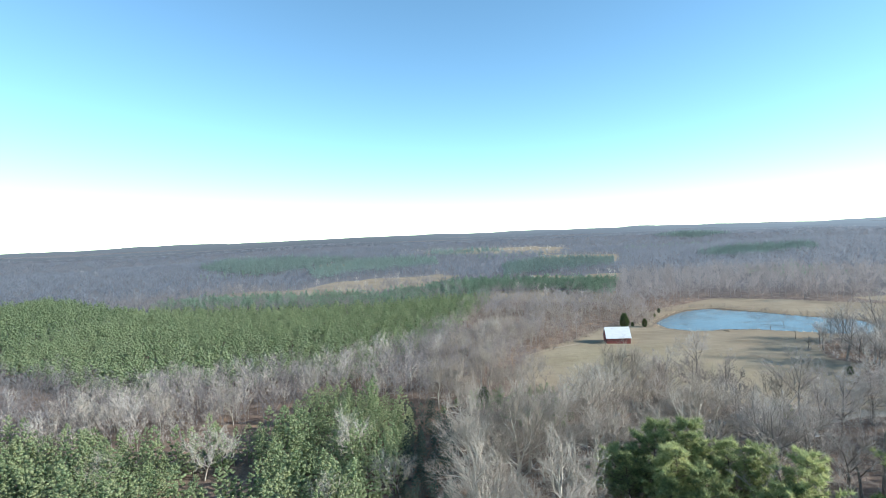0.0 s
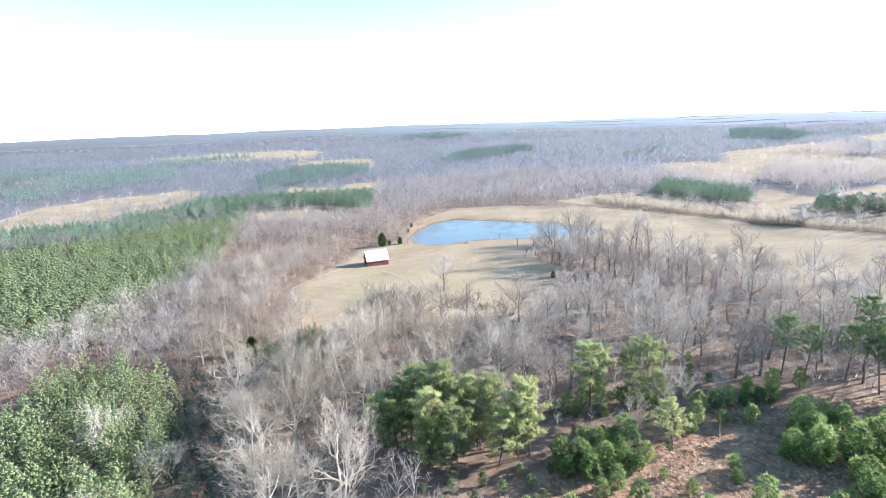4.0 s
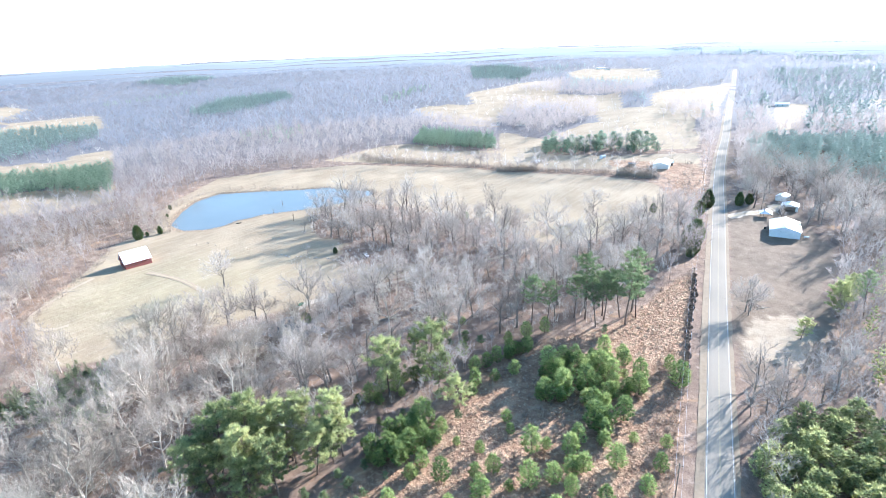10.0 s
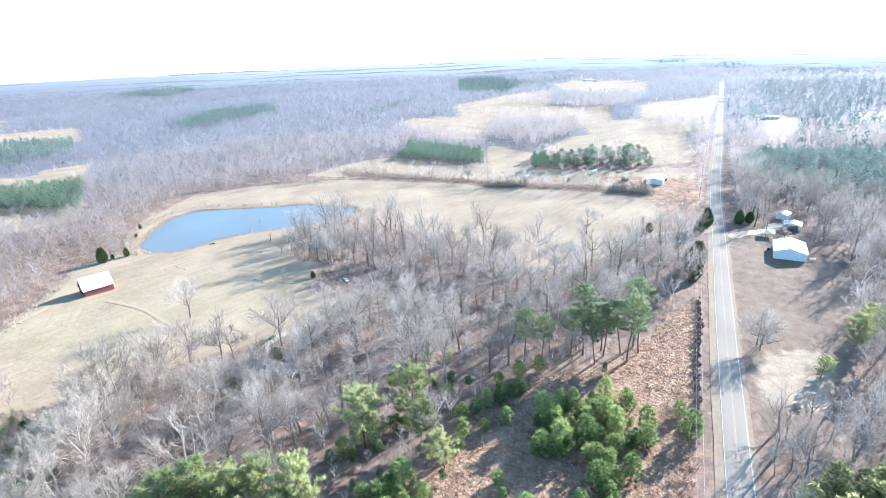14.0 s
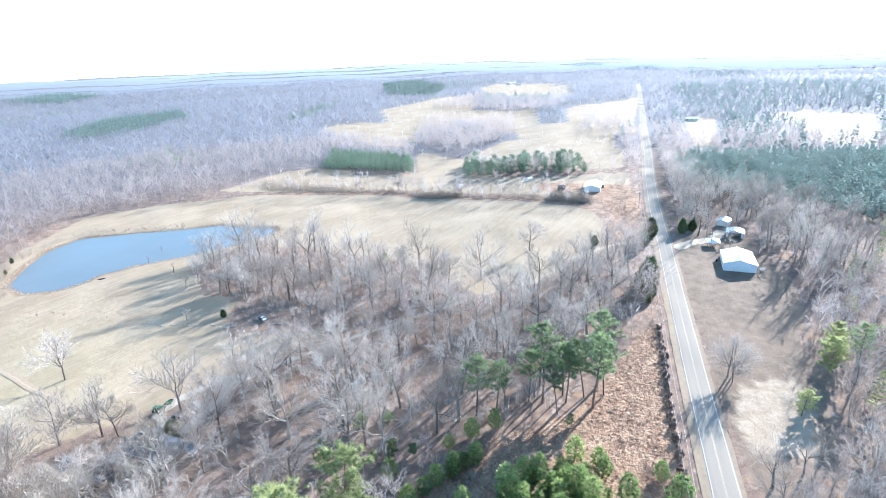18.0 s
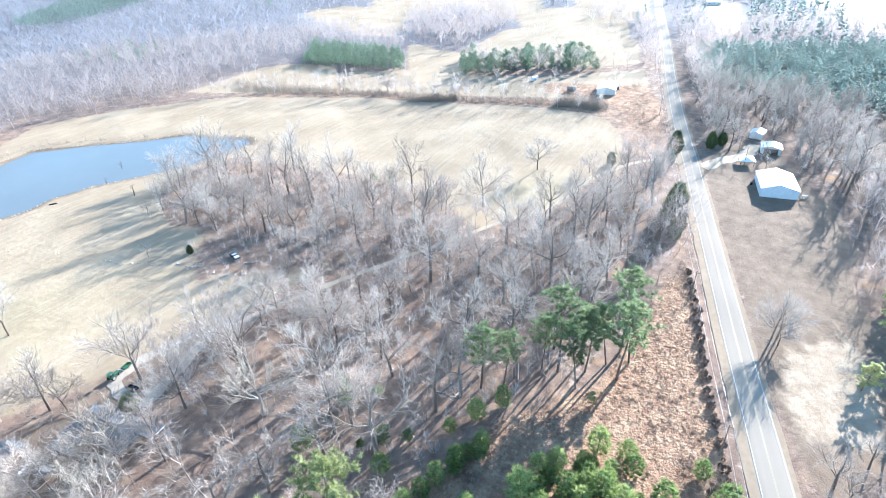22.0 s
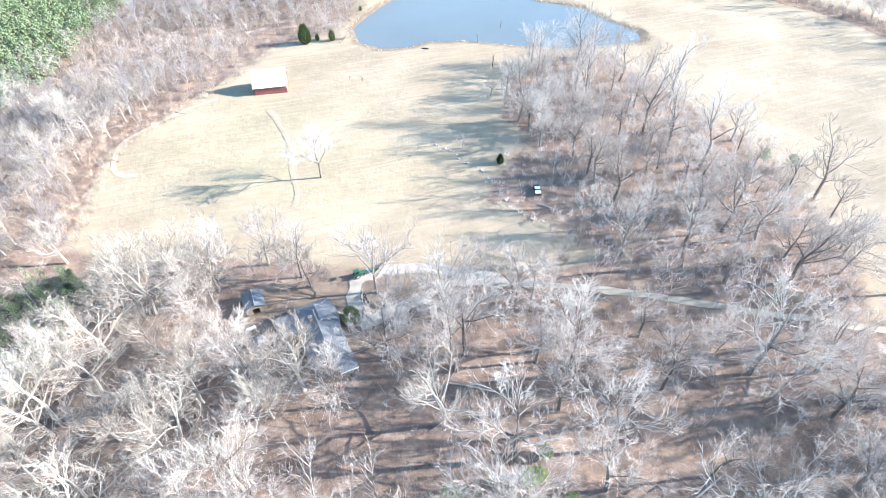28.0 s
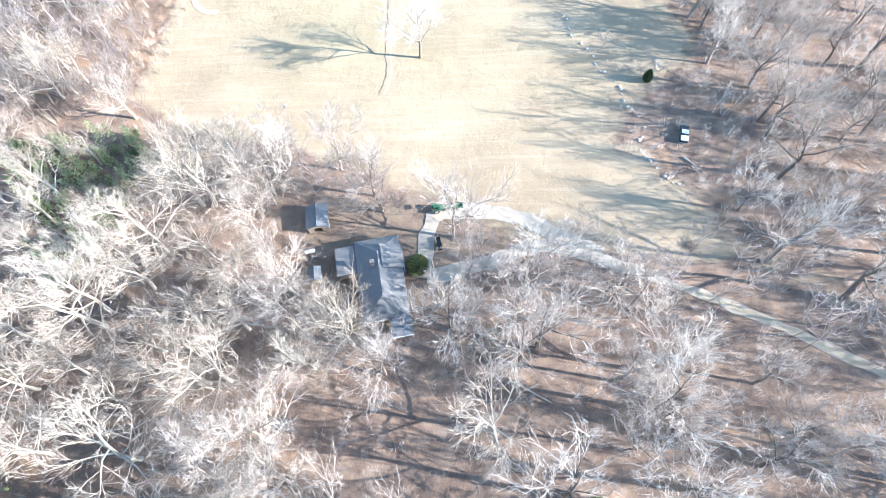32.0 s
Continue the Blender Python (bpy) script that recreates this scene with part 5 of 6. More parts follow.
stuff("pine_stand", PF, np.concatenate([scatter([(600 + 420 * i, 60 + 330 * (i % 3)), (900 + 420 * i, 160 + 330 * (i % 3)), (860 + 420 * i, 330 + 330 * (i % 3)), (560 + 420 * i, 190 + 330 * (i % 3))], 26, 80 + i, [(q, 2) for q in FIELDS] + [(LANE, 6)], size=1.5) for i in range(6)]), M_HAZEPINE, "scattered haze-tinted pines among the distant bare woods", "pine stand", 80)
stuff("pine_stand", NP, scatter([(90, -2), (150, 10), (180, -6), (330, 0), (380, -30), (300, -90), (90, -90)], 17, 90, [(ROADPINES, 0)], size=0.85), M_BROAD, "scattered green pines in the woods beyond the road", "pine stand", 90)

stuff("pine_stand", PF, scatter(EAST_NEARER, 15.0, 86, [(q, 3) for q in FIELDS] + [(LANE, 4)], size=1.3), M_HAZEPINE, "haze-tinted blue-green pines in the distant woods beyond the road", "pine stand", 86, (0.7, 1.3))
NORTH_PINES = [[(60, 1180), (250, 1260), (260, 1230), (70, 1150)], [(480, 1480), (760, 1600), (770, 1560), (490, 1440)], [(700, 760), (980, 900), (990, 860), (720, 720)], [(-420, 900), (-330, 1000), (-310, 980), (-400, 880)], [(340, 640), (420, 660), (430, 560), (370, 560)]]
stuff("pine_stand", PF, np.concatenate([scatter(q, 15, 120 + i, [(f, 2) for f in FIELDS], size=1.2) for i, q in enumerate(NORTH_PINES)]), M_STAND, "dark lines of pines among the distant bare woods", "pine stand", 120, (0.7, 1.3))
WOODLOTS = [[(576, 387), (571, 318), (667, 301), (833, 379), (777, 514)], [(971, 616), (893, 330), (1024, 353), (1244, 653)], [(650, 213), (620, 158), (771, 190), (806, 263)], [(490, 109), (339, 78), (345, 66), (481, 74)]]
stuff("bare_woodland", MID, np.concatenate([scatter(q, 9.5, 130 + i, [(LANE, 1)]) for i, q in enumerate(WOODLOTS)]), M_WOODTWIG, "small woods of leafless trees among the far fields", "woodland", 49, (0.6, 1.1))
hedge = smooth_line([(343, 398), (364, 345), (381, 284), (381, 223), (377, 155), (371, 122)], 6.0)
stuff("bare_woodland", CLOSE, np.array([(p.x + 5 * math.sin(7 * i), p.y + 3 * math.sin(3.1 * i), 0.42 + 0.42 * ((i * 37) % 10) / 10) for i, p in enumerate(hedge)] + [(p.x + 9 + 4 * math.sin(3 * i), p.y + 5 * math.sin(5.3 * i), 0.25 + 0.25 * ((i * 53) % 10) / 10) for i, p in enumerate(hedge[::2])]), M_TWIG, "row of small leafless trees in the hedge beyond the meadow", "trees", 45)
stuff("bare_woodland", MID, np.concatenate([scatter(q, 34, 110 + i, [(LANE, 2)], size=0.7) for i, q in enumerate(FIELDS)]), M_TWIG, "scattered leafless trees standing in the far fields", "trees", 48, (0.4, 1.1))

plant(OAKS, [(p.x + 5, p.y + 3 * math.sin(4 * i), 0.34 + 0.2 * math.sin(2.7 * i) ** 2) for i, p in enumerate(hedge[4::5])], 46)

# ---- brush and rough grass ----
THORN = [bush(255 + i, 1.3, 1.1, 18, 0.04) for i in range(2)]
stuff("brush", THORN, np.concatenate([scatter([(24, 46), (52, 88), (94, 82), (121, 86), (136, 44), (100, 28), (52, 12)], 4.6, 103), scatter([(90, 18), (120, 27), (156, 36), (158, 46), (136, 40), (104, 30)], 1.7, 104, size=1.1), scatter([(116, 88), (150, 80), (166, 64), (160, 60), (140, 78), (120, 80)], 2.2, 106)]), M_BRUSH, "low brown weeds and brambles in the clearing", "undergrowth", 103, (0.5, 1.4))
BR = [bush(251 + i, 2.4 + 0.7 * i, 1.8, 15, 0.036) for i in range(3)]
stuff("brush", BR, np.concatenate([scatter(GROVE, 5.2, 91), scatter(HOMEWOOD, 7.5, 92, [(HOUSE_PLOT, 2)]), scatter(WESTWOOD, 6.0, 93, [(HOUSE_PLOT, 2), (BIGPINES, 0)])]), M_TWIG, "tangled bare undergrowth under the trees", "undergrowth", 91, (0.5, 1.2))
stuff("brush", BR, np.concatenate([scatter([(367, 425), (348, 392), (378, 284), (378, 223), (374, 150), (371, 122), (378, 122), (383, 150), (386, 223), (388, 286)], 2.6, 94, size=1.25), scatter([(371, 255), (379, 220), (385, 222), (378, 258)], 1.6, 109, size=1.7), scatter([(374, 152), (374, 124), (381, 124), (382, 152)], 1.6, 110, size=1.8), scatter([(392, 130), (432, 112), (440, 235), (398, 240)], 9.0, 107, size=1.2), scatter([(325, 80), (402, 98), (388, 128), (368, 112), (320, 92)], 5.0, 108, size=0.7), scatter([(30, 226), (34, 280), (60, 309), (80, 331), (100, 360), (126, 363), (142, 382), (148, 402), (156, 400), (146, 372), (128, 354), (105, 350), (84, 322), (66, 302), (44, 276), (38, 228)], 3.2, 95), scatter(WESTSIDE, 5.5, 102, size=1.4), scatter([(139, 345), (136, 362), (156, 392), (182, 416), (207, 420), (230, 392), (250, 368), (250, 374), (232, 400), (208, 427), (178, 422), (150, 396), (130, 364), (133, 344)], 3.6, 105)]), M_BRUSH, "hedge of bare brush along the edge of the meadow", "undergrowth", 94, (0.6, 1.5))
stuff("brush", BR, np.concatenate([scatter([(156, 35), (190, 45), (232, 56), (232, 58.5), (190, 47.0), (156, 37.4)], 1.3, 96, size=0.5), scatter([(330, 76), (375, 87), (375, 108), (340, 92)], 4.5, 97)]), M_BRUSH, "dark bare brush along the roadside ditch", "undergrowth", 96, (0.6, 1.3))
TU = [bush(261 + i, 0.75, 0.55, 9, 0.07) for i in range(3)]
stuff("dry_grass", TU, np.concatenate([scatter(CLEARING, 2.3, 98), scatter([(158, 38), (232, 57), (214, 61), (190, 62), (168, 66), (160, 58)], 1.7, 99, jitter=0.6, size=0.95)]), M_STRAW, "rough tussocks of straw-coloured grass in the clearing", "dry grass", 98, (0.5, 1.4))
bank = smooth_line([(46, 252), (62, 248), (84, 262), (100, 258), (112, 272)], 0.8)
stuff("dry_grass", TU, np.array([(p.x + 0.5 * math.sin(9 * i), p.y + 0.5 * math.cos(5 * i), 0.5) for i, p in enumerate(bank)]), M_STRAW, "low line of uncut grass across the meadow", "dry grass", 101, (0.4, 1.1))
reeds = [Vector(p) for p in smooth_line([*POND, POND[0]], 1.0)]
rc = Vector((205, 355))
rr = np.random.default_rng(5)
stuff("dry_grass", TU, np.array([(*(rc + (p - rc) * rr.uniform(1.0, 1.035)), 1.0) for p in reeds if rr.random() < 0.6 or p.y > 345 or p.x > 255]), M_STRAW, "straw-coloured reeds along the pond bank", "dry grass", 100, (0.5, 1.3))


# ---- buildings ----
def thing(name, label, category, x, y, turn=0.0, group="", lift=0.0):
    """An empty on the ground that parents the parts of a thing."""
    root = new(name)
    root.empty_display_size = 0.5
    root.matrix_basis = pose(x, y, float(ground(x, y)) + lift, 0, 0, turn)
    return tagged(root, label, category, group)


def holed_wall(p0, p1, z0, z1, holes, thick):
    """A wall from p0 to p1 with openings (from, to, sill, head), in metres along it."""
    a, b = Vector((*p0, 0)), Vector((*p1, 0))
    d = (b - a).normalized()
    n = Vector((-d.y, d.x, 0)) * thick
    ln = (b - a).length
    r = Raw()
    cuts = sorted({0.0, ln, *[h[0] for h in holes], *[h[1] for h in holes]})
    for u0, u1 in zip(cuts, cuts[1:]):
        spans = [(z0, z1)]
        for h0, h1, s, t in holes:
            if h0 <= u0 and u1 <= h1:
                spans = [(z0, s), (t, z1)]
        for s, t in spans:
            if t - s > 0.01:
                q0, q1 = a + d * u0, a + d * u1
                r.prism([q0 + Vector((0, 0, s)), q1 + Vector((0, 0, s)), q1 + Vector((0, 0, t)), q0 + Vector((0, 0, t))], n)
    return r


def window(parent, at, d, w, h, material=None):
    """A window in a wall: frame, sill and pane. at: lower middle, d: along the wall."""
    d = Vector((d[0], d[1], 0)).normalized()
    n = Vector((d.y, -d.x, 0))
    at = Vector(at)
    fr, pane, sill = Raw(), Raw(), Raw()
    up = Vector((0, 0, 1))
    for u0, u1, v0, v1 in ((-w / 2, w / 2, 0, 0.08), (-w / 2, w / 2, h - 0.08, h), (-w / 2, -w / 2 + 0.08, 0.08, h - 0.08), (w / 2 - 0.08, w / 2, 0.08, h - 0.08), (-w / 2 + 0.08, w / 2 - 0.08, h / 2 - 0.03, h / 2 + 0.03)):
        fr.prism([at + d * u0 + up * v0, at + d * u1 + up * v0, at + d * u1 + up * v1, at + d * u0 + up * v1], n * 0.06)
    pane.prism([at + d * (-w / 2 + 0.08) + up * 0.08 - n * 0.03, at + d * (w / 2 - 0.08) + up * 0.08 - n * 0.03, at + d * (w / 2 - 0.08) + up * (h - 0.08) - n * 0.03, at + d * (-w / 2 + 0.08) + up * (h - 0.08) - n * 0.03], n * 0.02)
    sill.prism([at - d * (w / 2 + 0.08) - up * 0.08, at + d * (w / 2 + 0.08) - up * 0.08, at + d * (w / 2 + 0.08) - up * 0.01, at - d * (w / 2 + 0.08) - up * 0.01], n * 0.12)
    ob = part("window", fr, M_WHITE, parent)
    part("pane", pane, M_GLASS, ob)
    part("sill", sill, M_WHITE, ob)


def roof_slope(parent, corners, thick, material, ribs=0, label=""):
    """One slope of a roof: four corners, eave first, counter-clockwise from outside; ribs run down it."""
    c = [Vector(p) for p in corners]
    n = (c[1] - c[0]).cross(c[3] - c[0]).normalized()
    r = Raw()
    r.prism([p - n * thick for p in c], n * thick)
    for i in range(ribs):
        u = (i + 0.5) / ribs
        e, t = c[0].lerp(c[1], u), c[3].lerp(c[2], u)
        w = (c[1] - c[0]).normalized() * 0.03
        r.prism([e - w + n * 0.003, e + w + n * 0.003, t + w + n * 0.003, t - w + n * 0.003], n * 0.04)
    return part("roof", r, material, parent, label)


def gable_building(root, w, l, eave, ridge, wall, roof, over=0.4, ribs=12, holes=((), (), (), ()), ridge_label=""):
    """Walls and roof about the origin; the ridge runs along y. Wall order: west, east, south, north."""
    hw, hl = w / 2, l / 2
    part("wall", holed_wall((-hw, hl), (-hw, -hl), -0.6, eave, holes[0], 0.16), wall, root)
    part("wall", holed_wall((hw, -hl), (hw, hl), -0.6, eave, holes[1], 0.16), wall, root)
    for k, (y, hs) in enumerate(((-hl, holes[2]), (hl, holes[3]))):
        s = 1 if k == 0 else -1
        r = holed_wall((-hw * s + 0.17 * s, y), (hw * s - 0.17 * s, y), -0.6, eave, hs, 0.16)
        r.prism([(-hw + 0.1, y, eave + 0.002), (hw - 0.1, y, eave + 0.002), (0, y, ridge - 0.06)], (0, 0.16 * s, 0))
        part("wall", r, wall, root)
    drop = over * (ridge - eave) / hw
    a, b = hl + over, hw + over
    roof_slope(root, [(-b, a, eave - drop + 0.12), (-b, -a, eave - drop + 0.12), (-0.01, -a, ridge + 0.12), (-0.01, a, ridge + 0.12)], 0.1, roof, ribs)
    roof_slope(root, [(b, -a, eave - drop + 0.12), (b, a, eave - drop + 0.12), (0.01, a, ridge + 0.12), (0.01, -a, ridge + 0.12)], 0.1, roof, ribs)
    cap = Raw()
    cap.prism([(-0.18, -a, ridge + 0.06), (0, -a, ridge + 0.17), (0.18, -a, ridge + 0.06)], (0, 2 * a, 0))
    part("ridge_cap", cap, roof, root, ridge_label)


def barn():
    b = thing("barn", "old red wooden barn with a pale rusty metal roof", "barn", 98.4, 308.6, 84.0)
    gable_building(b, 10.6, 13.2, 3.4, 8.6, M_RED, M_BARNROOF, 0.45, 0, ((), (), (), ((3.2, 7.6, 0.0, 3.2),)))
    door = Raw()
    for i in range(9):
        door.box(-3.4 + i * 0.245, -3.4 + i * 0.245 + 0.235, 6.68, 6.74, 0.1, 3.15)
    d = part("sliding_door", door, M_RED, b, "faded red board door, slid open")
    rail = Raw()
    rail.box(-3.6, 3.2, 6.64, 6.78, 3.22, 3.32)
    part("rail", rail, M_STEEL, d)
    for i in range(5):  # posts of the bay inside
        r = Raw()
        r.box(-4.6 + 2.3 * i, -4.4 + 2.3 * i, 3.9, 4.1, -0.4, 3.4)
        part("post", r, M_WOOD, b)
    for x in (-5.37, 5.31):
        r = Raw()
        r.box(x, x + 0.06, -6.6, 6.6, 1.9, 2.0)
        part("batten", r, M_WOOD, b)


barn()


def farmhouse():
    h = thing("farmhouse", "low brown farmhouse with a grey shingle roof among bare trees", "house", 102.6, 168.2, 9.5)
    hw, hl, eave, ridge = 4.3, 9.0, 2.8, 5.2
    wins = [(2.0 + 3.6 * i, 3.1 + 3.6 * i, 0.95, 2.2) for i in range(5)]
    part("wall", holed_wall((-hw, hl), (-hw, -hl), -0.8, eave, wins, 0.2), M_BRICKWALL, h)
    part("wall", holed_wall((hw, -hl), (hw, hl), -0.8, eave, wins[:3] + [(13.6, 14.6, 0.0, 2.1), (15.6, 17.0, 0.95, 2.2)], 0.2), M_BRICKWALL, h)
    part("wall", holed_wall((-hw + 0.21, -hl), (hw - 0.21, -hl), -0.8, eave, [(2.0, 3.1, 0.95, 2.2)], 0.2), M_BRICKWALL, h)
    part("wall", holed_wall((hw - 0.21, hl), (-hw + 0.21, hl), -0.8, eave, [(1.5, 2.9, 0.95, 2.2), (5.4, 6.8, 0.95, 2.2)], 0.2), M_BRICKWALL, h)
    for i in range(3):
        window(h, (hw, -hl + 2.55 + 3.6 * i, 0.95), (0, 1), 1.1, 1.25)
    window(h, (hw, -hl + 16.3, 0.95), (0, 1), 1.4, 1.25)
    for i in range(5):
        window(h, (-hw, hl - 2.55 - 3.6 * i, 0.95), (0, -1), 1.1, 1.25)
    door = Raw()
    door.box(hw - 0.14, hw - 0.08, -hl + 13.62, -hl + 14.58, 0.02, 2.08)
    d = part("door", door, M_WHITE, h, "white front door")
    knob = Raw()
    knob.box(hw - 0.08, hw - 0.02, -hl + 14.4, -hl + 14.47, 1.0, 1.07)
    part("handle", knob, M_STEEL, d)
    o = 0.55
    e = eave - 0.05
    b, a = hw + o, hl + o
    top = [(0, -a + 4.5, ridge), (0, a - 4.5, ridge)]
    roof_slope(h, [(b, -a, e), (b, a, e), top[1], top[0]], 0.12, M_SHINGLE)
    roof_slope(h, [(-b, a, e), (-b, -a, e), top[0], top[1]], 0.12, M_SHINGLE)
    for y0, t, s in ((-a, top[0], -1), (a, top[1], 1)):
        r = Raw()
        pts = [(-b * -s, y0, e), (b * -s, y0, e), t] if s < 0 else [(b, y0, e), (-b, y0, e), t]
        if s < 0:
            pts = [(-b, y0, e), (b, y0, e), t]
        r.prism([Vector(p) - Vector((0, 0, 0.14)) for p in pts], (0, 0, 0.12))
        part("roof", r, M_SHINGLE, h)
    r = Raw()
    r.prism([(-b, -a, e - 0.3), (b, -a, e - 0.3), (b, a, e - 0.3), (-b, a, e - 0.3)], (0, 0, 0.08))
    part("soffit", r, M_WHITE, h)
    # gable over the front door
    gab = Raw()
    gab.prism([(0.8, 1.2, ridge - 0.25), (b + 0.5, 1.2, e + 0.05), (b + 0.5, 4.0, 4.4), (0.8, 4.0, ridge + 0.02)], (0, 0, 0.12))
    gab.prism([(0.8, 4.0, ridge + 0.02), (b + 0.5, 4.0, 4.4), (b + 0.5, 6.8, e + 0.05), (0.8, 6.8, ridge - 0.25)], (0, 0, 0.12))
    part("porch_roof", gab, M_SHINGLE, h)
    for y in (1.5, 6.5):
        r = Raw()
        r.box(b + 0.2, b + 0.36, y - 0.08, y + 0.08, -0.6, e)
        part("porch_post", r, M_WHITE, h)
    ch = Raw()
    ch.box(-1.6, -0.8, 2.0, 2.7, 3.6, 6.1)
    ch.box(-1.68, -0.72, 1.92, 2.78, 6.1, 6.2)
    part("chimney", ch, M_BRICKWALL, h, "", 0.02)
    # low wing added on the west side in place of the house's dark shadow
    w = Raw()
    w.box(-hw - 4.4, -hw - 0.02, hl - 6.4, hl - 0.6, -0.8, 2.35)
    part("wing_wall", w, M_BRICKWALL, h)
    r = Raw()
    r.prism([(-hw - 4.9, hl - 6.9, 2.34), (-hw - 0.7, hl - 6.9, 2.5), (-hw - 0.7, hl - 0.2, 2.5), (-hw - 4.9, hl - 0.2, 2.34)], (0, 0, 0.12))
    part("wing_roof", r, M_SHINGLE, h, "low roof of an added side wing, standing where the house shadow falls")
    # carport at the south end
    r = Raw()
    r.prism([(0.6, -hl - 4.6, 2.35), (hw + 0.6, -hl - 4.6, 2.35), (hw + 0.6, -a - 0.05, 2.6), (0.6, -a - 0.05, 2.6)], (0, 0, 0.14))
    cp = part("carport_roof", r, M_BLUEROOF, h, "pale grey flat carport roof")
    f = Raw()
    f.box(0.55, hw + 0.65, -hl - 4.7, -hl - 4.6, 2.2, 2.5)
    part("fascia", f, M_WHITE, cp, "white fascia board")
    for x in (0.8, hw + 0.3):
        p = Raw()
        p.box(x, x + 0.14, -hl - 4.5, -hl - 4.36, -0.6, 2.36)
        part("post", p, M_WHITE, cp)


farmhouse()


def shop():
    s = thing("workshop", "white metal workshop building with a low white roof", "workshop", 302.6, 33.6, 100.0 - 180.0)
    gable_building(s, 13.0, 17.0, 3.4, 5.3, M_WHITE, M_WHITEROOF, 0.35, 0, ((), (), ((4.0, 7.6, -0.2, 2.9),), ((8.0, 9.0, -0.1, 2.1),)))
    r = Raw()
    for i in range(4):
        r.box(-2.33, 1.27, -8.43, -8.37, -0.1 + 0.74 * i, 0.62 + 0.74 * i)
    part("roller_door", r, M_WHITE, s)


shop()


def shed(x, y, turn, w, l, eave, ridge, wall, roof, label, front=None, name="shed"):
    s = thing(name, label, name.replace("_", " "), x, y, turn, "sheds")
    gable_building(s, w, l, eave, ridge, wall, roof, 0.3, 0, ((), (), (front,) if front else (), ()))
    if front:
        r = Raw()
        r.box(front[0] - w / 2 + 0.17, front[1] - w / 2 + 0.17, -l / 2 + 2.2, -l / 2 + 2.26, 0, eave - 0.2)
        part("inner_wall", r, M_WOOD, s)


shed(343, 37.5, 95 - 180, 8.0, 7.0, 2.9, 3.9, M_WALL, M_WHITEROOF, "pale open-fronted garage with a white metal roof", (1.0, 6.6, -0.5, 2.5), "garage")
shed(361, 44, 80, 5.5, 7.0, 2.6, 3.5, M_WALL, M_WHITEROOF, "small pale shed with a white metal roof", None)
shed(416, 128, 15, 4.2, 6.0, 2.1, 2.9, M_WOOD, M_BARNROOF, "small weathered shed in rough grass beyond the meadow", None)
shed(87.2, 184.2, 8, 4.6, 5.6, 2.5, 3.3, M_WOOD, M_BLUEROOF, "small weathered shed with a grey-blue metal roof", (1.2, 3.0, -0.4, 2.0))
shed(88.0, 170.0, 9, 2.2, 2.8, 1.9, 2.4, M_WOOD, M_BLUEROOF, "little garden shed with a dull metal roof", None)


def pavilion():
    p = thing("carport", "hip-roofed open carport with slim posts and white roof", "carport", 324, 46, 12)
    for x in (-3, 3):
        for y in (-2.6, 2.6):
            r = Raw()
            r.box(x - 0.08, x + 0.08, y - 0.08, y + 0.08, -0.4, 2.4)
            part("post", r, M_WOOD, p)
    e, t = 2.35, 3.5
    c = [(-3.5, -3.1, e), (3.5, -3.1, e), (3.5, 3.1, e), (-3.5, 3.1, e)]
    k = [(-0.8, 0, t), (0.8, 0, t)]
    for q in ([c[0], c[1], k[1], k[0]], [c[2], c[3], k[0], k[1]], [c[1], c[2], k[1]], [c[3], c[0], k[0]]):
        r = Raw()
        r.prism([Vector(v) - Vector((0, 0, 0.1)) for v in q], (0, 0, 0.09))
        part("roof", r, M_WHITEROOF, p)


pavilion()


def far_house(x, y, turn, w, l, label):
    h = thing("house", label, "house", x, y, turn, "distant houses")
    gable_building(h, w, l, 3.0, 3.0 + 0.13 * w, M_WALL, M_SHINGLE if l < 14 else M_BARNROOF, 0.4, 0, ((), (), (), ()))
    for i in range(3):
        window(h, (w / 2 + 0.02, -l / 2 + l * (i + 0.5) / 3, 0.9), (0, 1), 1.2, 1.3)
        window(h, (-w / 2 - 0.02, l / 2 - l * (i + 0.5) / 3, 0.9), (0, -1), 1.2, 1.3)


far_house(601, 376, 30, 9, 13, "distant white house among bare trees")
far_house(589, 406, 60, 7, 10, "distant white outbuilding among bare trees")
far_house(801, 117, 12, 10, 15, "distant white house in a pale field")
far_house(1690, 760, 60, 16, 26, "distant white farmhouse on a rise")
far_house(1650, 720, 60, 9, 13, "distant white outbuilding on a rise")


far_house(411, 131, 100, 11, 17, "pale low house with a broad grey roof behind the hedge")
shed(405, 152, 20, 3.0, 5.0, 2.0, 2.6, M_WOOD, M_BLUEROOF, "small dark shed on the grass behind the hedge", None)
shed(409, 238, 70, 2.4, 4.6, 2.1, 2.5, M_WHITE, M_WHITEROOF, "small white shed at the edge of the far pines", None)
shed(428, 186, 75, 2.4, 5.0, 2.1, 2.5, M_WHITE, M_WHITEROOF, "long white shed in front of the far pines", None)


